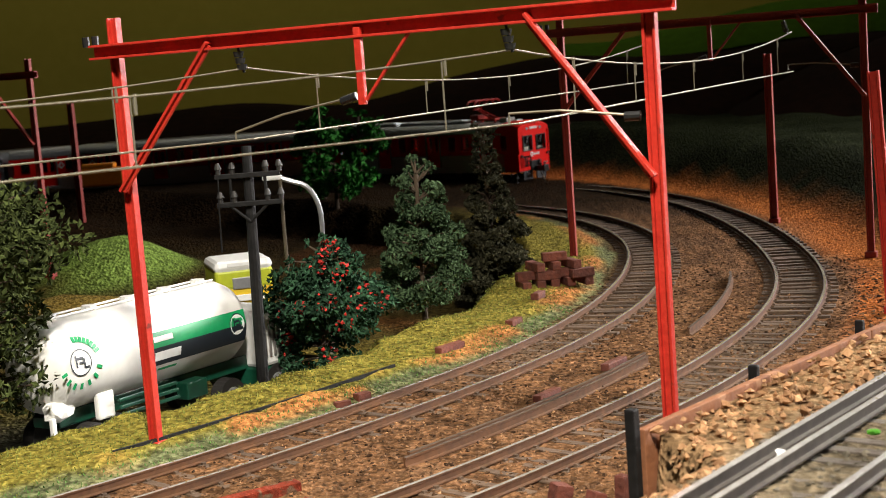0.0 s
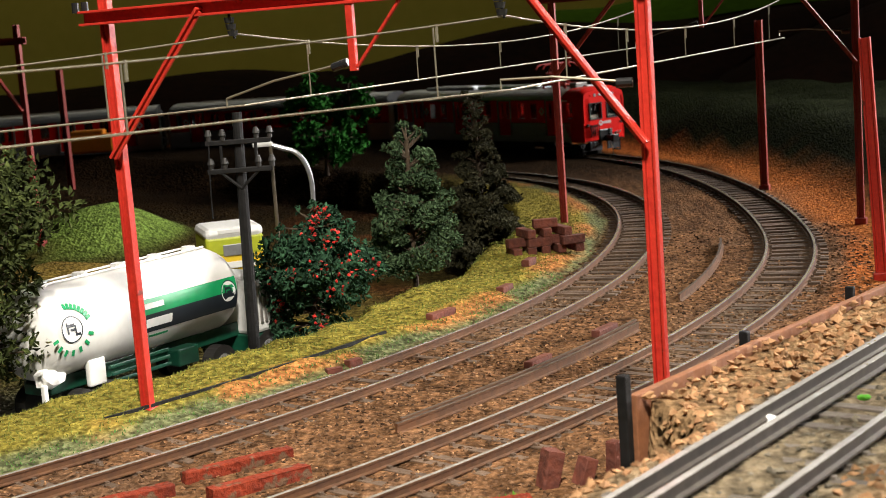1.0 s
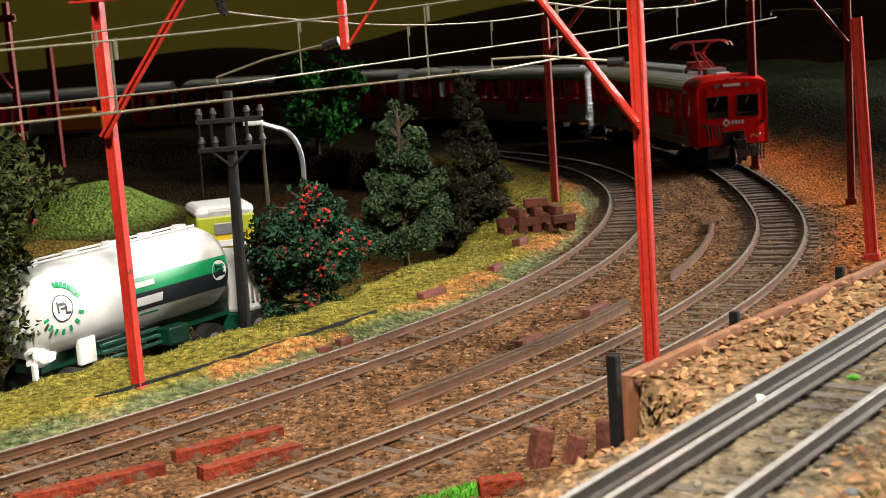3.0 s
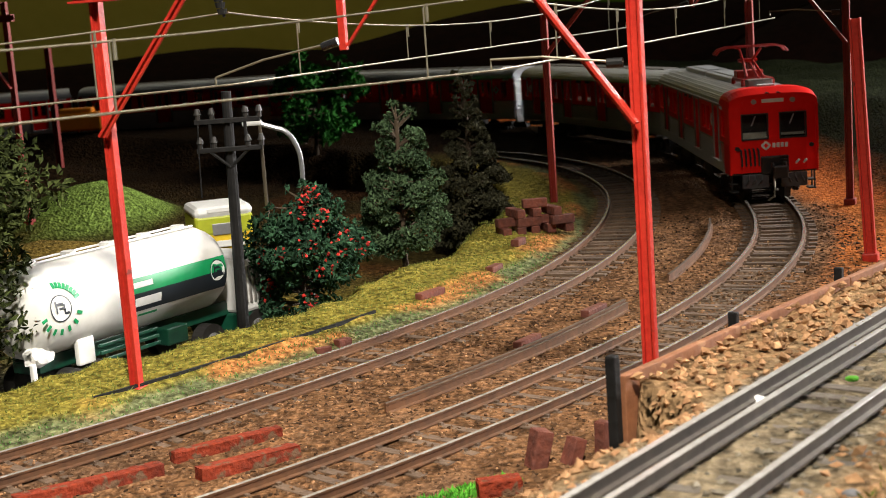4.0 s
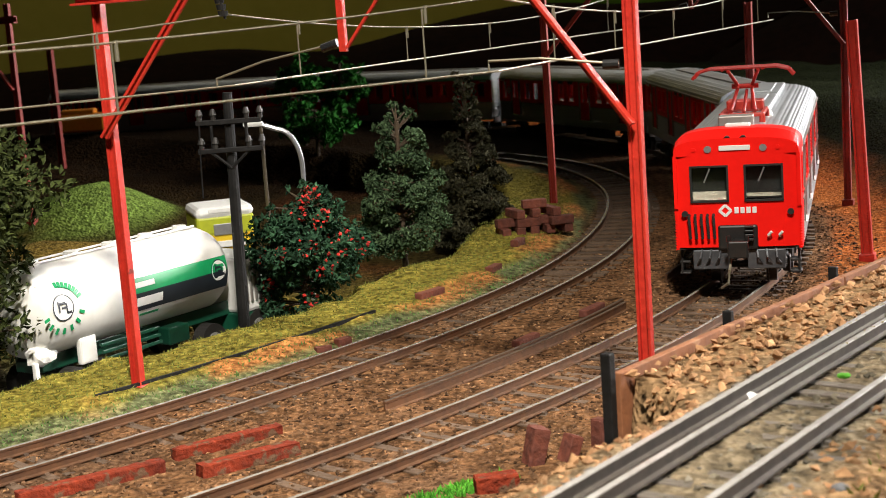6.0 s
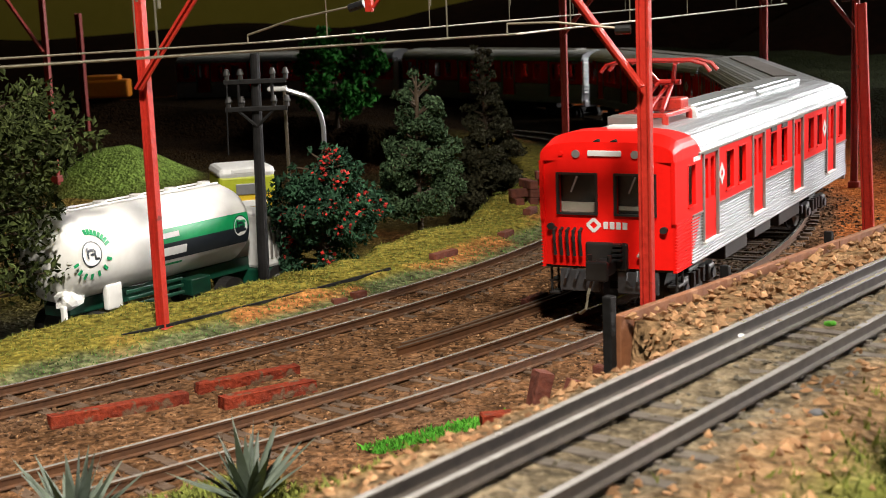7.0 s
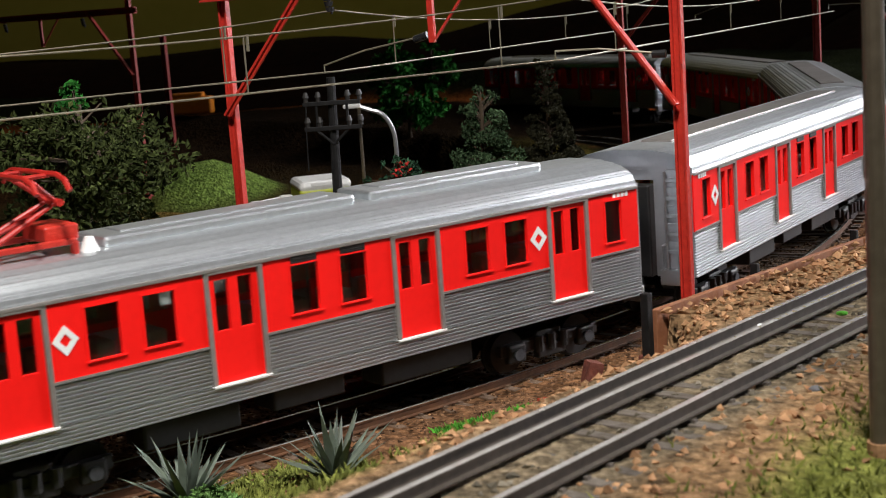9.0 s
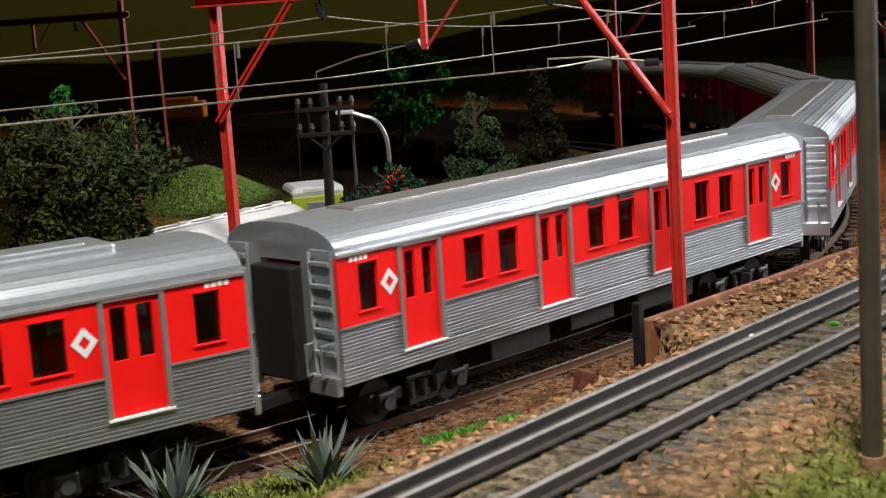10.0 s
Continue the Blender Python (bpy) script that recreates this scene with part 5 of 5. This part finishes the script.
    part("support", bm, M_TANK, root, "white leg under the tank")
    bm = bmesh.new()
    box(bm, (L / 2 + 6, 0, axis - R - 2.0), (L + 8, 9, 3.4), 0, 0.4)
    for s in (-1, 1):
        box(bm, (L / 2 + 6, s * 5, axis - R - 1.2), (L + 6, 1.4, 4.6), 0, 0.3)
    part("chassis", bm, M_CHASSIS, root, "dark green chassis rails")
    for k in range(3):
        bm = bmesh.new()
        box(bm, (32 + k * 0.3, -12.4, axis - R + 1.2 - 2.2 * k), (24, 0.7, 1.1), 0, 0.2)
        part("side_guard", bm, M_CHASSIS, root, "green side guard rail")
    bm = bmesh.new()
    box(bm, (52, -10.5, axis - R - 2.6), (9, 5, 5.5), 0, 0.5)
    part("tool_box", bm, M_CHASSIS, root)
    for x in (10, 21, 68, 90):
        for s in (-1, 1):
            bm = bmesh.new()
            rod(bm, (x, s * 8.0, 5.8), (x, s * 12.4, 5.8), 5.8, n=24)
            tyre = part("wheel", bm, M_UNDER, root, "black lorry wheel")
            bm = bmesh.new()
            rod(bm, (x, s * 12.2, 5.8), (x, s * 12.7, 5.8), 3.0, n=16)
            part("hub", bm, M_GREYPOST, tyre)
    bm = bmesh.new()
    box(bm, (L + 11, 0, 21), (15, 25, 19), 0, 1.2)
    part("cab", bm, M_WHITE, root, "white cab with a ribbed side grille")
    bm = bmesh.new()
    for k in range(5):
        box(bm, (L + 5.5 + k * 2.2, -12.8, 21), (0.9, 0.5, 12))
    part("cab_grille", bm, M_FRAME, root)
    bm = bmesh.new()
    box(bm, (L + 11, 0, 8.5), (16, 24, 6), 0, 0.6)
    part("cab_skirt", bm, M_CHASSIS, root)
    return root


tanker()


def yellow_lorry(x, y, turn):
    z = -17.0
    root = thing("yellow_lorry", x, y, z, "yellow and lime lorry cab with a white roof behind the tanker", "lorry", turn)
    bm = bmesh.new()
    box(bm, (0, 0, 20), (24, 21, 22), 0, 1.5)
    part("cab", bm, M_YELLOW, root)
    bm = bmesh.new()
    box(bm, (0, 0, 33), (24.6, 21.6, 7.5), 0, 1.2)
    part("cab_upper", bm, M_LIME, root, "lime upper cab")
    bm = bmesh.new()
    box(bm, (0, 0, 37.6), (25, 22, 4.5), 0, 2.0)
    part("roof", bm, M_WHITE, root, "white domed roof")
    bm = bmesh.new()
    # opaque grey plate stands for the bright reflection in the windscreen
    box(bm, (12.3, 0, 31.5), (0.6, 9, 4.2), 0, 0.2)
    part("windscreen", bm, M_GREYPOST, root, "windscreen with its pale reflection as a grey plate")
    bm = bmesh.new()
    box(bm, (12.5, 0, 26), (0.6, 14, 2.4), 0, 0.2)
    box(bm, (12.5, 0, 38.5), (0.6, 12, 1.6), 0, 0.2)
    part("sign_panel", bm, M_WHITE, root, "white front panel")
    for s in (-1, 1):
        for d in (-8, 8):
            bm = bmesh.new()
            rod(bm, (d, s * 7, 5), (d, s * 10.5, 5), 5, n=20)
            part("wheel", bm, M_UNDER, root)
    return root


yellow_lorry(-82, 538, -72)


# ---- trees and bushes: trunk, limbs and thousands of flock leaves ----
def leaves(rng, centres, radii, n, size, flat=0.7):
    """Small bent leaves round clump centres."""
    out = []
    c, r = np.asarray(centres), np.asarray(radii)
    pick = rng.choice(len(c), n, p=r**2 / (r**2).sum())
    v = rng.normal(0, 1, (n, 3))
    v /= np.linalg.norm(v, axis=1)[:, None]
    p = c[pick] + v * (r[pick] * rng.uniform(0.55, 1.05, n))[:, None] * (1, 1, flat)
    for q in p:
        a, b = rng.normal(0, 1, 3), rng.normal(0, 1, 3)
        a /= np.linalg.norm(a)
        b -= a * (a @ b)
        b /= np.linalg.norm(b)
        s = size * rng.uniform(0.6, 1.4)
        k = np.cross(a, b) * s * 0.35
        out.append(((q - a * s, q - b * s * 0.5 + k, q + a * s, q + b * s * 0.5 + k), ((0, 1, 2), (0, 2, 3))))
    return out


def tree(name, x, y, z, label, material, shape, height, width, n, size, seed, trunk_r=1.4, bare=0.12, limb=12, flat=0.7, category="tree"):
    """shape: radius share by height share of the crown."""
    rng = np.random.default_rng(seed)
    root = thing(name, x, y, z, label, category)
    bm = bmesh.new()
    bend = rng.normal(0, 0.02, 2) * height
    tube(bm, [(bend[0] * t, bend[1] * t, height * 0.92 * t - 1) for t in np.linspace(0, 1, 7)], trunk_r * 0.75, 8)
    rod(bm, (0, 0, -1), (0, 0, height * 0.3), trunk_r * 1.3, trunk_r * 0.8, 9)
    part("trunk", bm, M_BARK, root)
    cs, rs = [], []
    bm = bmesh.new()
    for k in range(limb):
        t = bare + (1 - bare) * (k + 0.5) / limb
        rad = width / 2 * shape((t - bare) / (1 - bare))
        m = max(2, int(3 + rad / 3))
        for j in range(m):
            a = 6.283 * (j / m) + rng.uniform(0, 6)
            reach = rad * rng.uniform(0.5, 0.98)
            p = (reach * math.cos(a) + bend[0] * t, reach * math.sin(a) + bend[1] * t, height * t + rng.uniform(-1.5, 1.5))
            rod(bm, (bend[0] * t, bend[1] * t, height * t * 0.93), p, 0.45, 0.2, 5)
            cs.append(p), rs.append(max(1.6, rad * rng.uniform(0.16, 0.42)))
    part("branchwork", bm, M_BARK, root)
    soup("crown", leaves(rng, cs, rs, n, size, flat), material, root, "crown of small flock leaves")
    return root, cs, rs, rng


dome = lambda t: math.sqrt(max(0.05, 1 - (2 * t - 0.9) ** 2))
tree("tree", -12.5, 505, ground_z(-12.5, 505), "grey-green leafy model tree at the grass edge", M_FIR, lambda t: (1.0 - 0.72 * t**1.6) * (0.95 + 0.06 * math.sin(15 * t + 1)) * min(1, 0.7 + 3 * t), 65, 33, 10500, 0.9, 21, 1.1, 0.2, 15, 0.8)
tree("fir_tree", 17, 630, ground_z(17, 630), "dark green-brown fir with drooping branches", M_FIR_DARK, lambda t: max(0.12, 1 - t) ** 0.75, 78, 38, 24000, 1.1, 22, 1.3, 0.04, 26, 0.6)
olive, cs, rs, rng = tree("tree", -137, 392, ground_z(-137, 392), "olive leafy model tree with wiry branches", M_LEAF_OLIVE, lambda t: dome(t) * (0.9 + 0.22 * math.sin(11 * t)), 94, 60, 9500, 1.3, 23, 2.2, 0.2, 12)
high = sorted(range(len(cs)), key=lambda i: -cs[i][2])[:7]
soup("tuft", leaves(rng, [cs[i] for i in high], [rs[i] * 0.9 for i in high], 700, 1.2), M_LEAF_BRIGHT, olive, "fresh green tuft at the top")
tree("tree", -160, 356, ground_z(-160, 356), "low olive shrub at the grass edge", M_LEAF_OLIVE, dome, 40, 44, 4500, 1.2, 27, 1.6, 0.1, 6)
bush, cs, rs, rng = tree("flowering_bush", -46, 466, -14, "dark green bush with clusters of red flowers", M_LEAF, lambda t: dome(t) * (1 + 0.2 * math.sin(14 * t + 1)), 51, 36, 8200, 1.15, 24, 1.1, 0.1, 11, 0.8, "bush")
berries = []
for i in rng.choice(len(cs), min(34, len(cs)), replace=False):
    for _ in range(12):
        v = rng.normal(0, 1, 3)
        v = v / np.linalg.norm(v) * rs[i] * rng.uniform(0.85, 1.1)
        o, f = pebble(0, 0, 0, 1.45)
        berries.append((o + np.array(cs[i]) + v * 0.5 + np.array((0, -1, 0.4)) * rs[i] * 0.6, f))
tagged(soup("blossom", berries, M_BERRY, bush, "clusters of small red flowers"), kind="stuff")
for x, y, z, h, w, s in ((-84, 950, 5, 62, 34, 31), (-62, 1000, 5, 58, 34, 32), (-72, 900, 0, 36, 46, 33)):
    tree("tree", x, y, z, "small bright green tree far behind the track", M_LEAF_BRIGHT, dome, h, w, 1200, 2.4, s, 1.4, 0.35, 5)
bm = bmesh.new()
box(bm, (0, 0, 8), (30, 12, 12), 0, 1.5)
box(bm, (-2, 0, 15), (22, 10, 4), 0, 1.2)
ob = part("orange_wagon", bm, M_ORANGE)
tagged(setp(ob, -228, 950, ground_z(-228, 950) - 1), "orange wagon in the dark far yard", "wagon")


def agave(x, y, h, seed, turn=0):
    rng = random.Random(seed)
    z = ground_z(x, y)
    root = thing("agave", x, y, z, "spiky grey-green agave beside the near track", "plant", turn, "agaves by the track")
    for k in range(38):
        a, tilt = rng.uniform(0, 6.28), rng.uniform(0.1, 1.15)
        ln = h * rng.uniform(0.55, 1.0)
        d = Vector((math.cos(a) * math.sin(tilt), math.sin(a) * math.sin(tilt), math.cos(tilt)))
        side = d.cross(Vector((0, 0, 1))).normalized() * 1.05
        up = side.cross(d).normalized() * 0.25
        bm = bmesh.new()
        p0, p1, p2 = Vector((0, 0, -0.3)), d * ln * 0.5 + Vector((0, 0, 0.3)), d * ln
        v = [bm.verts.new(q) for q in (p0 - side, p0 + side, p0 + up, p1 - side * 0.9, p1 + side * 0.9, p1 + up, p2)]
        for f in ((0, 1, 4, 3), (1, 2, 5, 4), (2, 0, 3, 5), (3, 4, 6), (4, 5, 6), (5, 3, 6)):
            bm.faces.new([v[i] for i in f])
        part("leaf", bm, M_AGAVE, root)
    return root


agave(-38, 223, 18, 1)
agave(-66, 212, 18, 2)
tuft = thing("grass_tuft", -61, 207, ground_z(-61, 207), "low rounded green shrub beside an agave", "shrub")
soup("foliage", leaves(np.random.default_rng(8), [(-4, 0, 1), (0, 1, 2), (4, 0, 1.2), (1, -3, 0.8)], [3.6, 4.2, 3.4, 3.2], 2600, 0.6, 0.75), M_GRASS_GREEN, tuft)


# ---- crumbs on the near track ----
def crumb(name, x, y, size, material, label, seed):
    bm = bmesh.new()
    ball(bm, (0, 0, size * 0.3), (size, size * 0.8, size * 0.55), 2, 0.22, random.Random(seed))
    return tagged(setp(part(name, bm, material), x, y, ground_z(x, y)), label, "debris")


crumb("white_stone", 47.5, 218.5, 2.0, M_WHITE, "pale chip of plaster lying between the near rails", 1)
for x, y, m, w in ((66, 230, M_MOSS, "bright green foam crumb between the near rails"), (74, 196, M_MOSS, "bright green foam crumb in the grass"), (50, 176, M_ROAD, "blue-grey stone in the grass"), (88, 204, M_MOSS, "bright green foam crumb in the grass")):
    crumb("foam_crumb" if m is M_MOSS else "stone", x, y, 1.1, m, w, int(x))


# ---- what moves: the train along the outer track ----
# seconds and millimetres of the cab front along the outer line, which falls a little round the far curve
RUN = [(0, 878), (0.5, 833), (1, 789), (1.5, 739), (2, 683), (2.5, 623), (3.2, 536), (4, 438), (4.5, 388), (5, 340), (5.5, 297), (5.7, 280), (6.2, 238), (6.8, 186), (7, 168), (7.5, 120), (8, 65), (8.5, 2), (9, -54), (9.5, -111), (10, -169)]


def front_at(t):
    ts, ss = [r[0] for r in RUN], [r[1] for r in RUN]
    return float(np.interp(t, ts, ss))


def coach_pose(s_mid):
    """Pose of a coach whose middle is s_mid along the line: it rides on its two bogie pivots."""
    p = Vector(on(LINE_B, s_mid - 66 * SIZE + 480)[:2])
    q = Vector(on(LINE_B, s_mid + 66 * SIZE + 480)[:2])
    c, d = (p + q) / 2, p - q
    drop = float(np.interp(s_mid, (250, 420, 640, 900), (0.7, 0.2, -2.4, -4.0)))
    return pose(c.x * MM, c.y * MM, drop * MM, 0, 0, math.degrees(math.atan2(d.y, d.x)))


def motions():
    times = [k * 0.25 for k in range(41)]
    for k, ob in enumerate([LEAD] + TRAIL):
        walk(ob, [(t, coach_pose(front_at(t) + 97.5 * SIZE + k * 209.0)) for t in times])


motions()
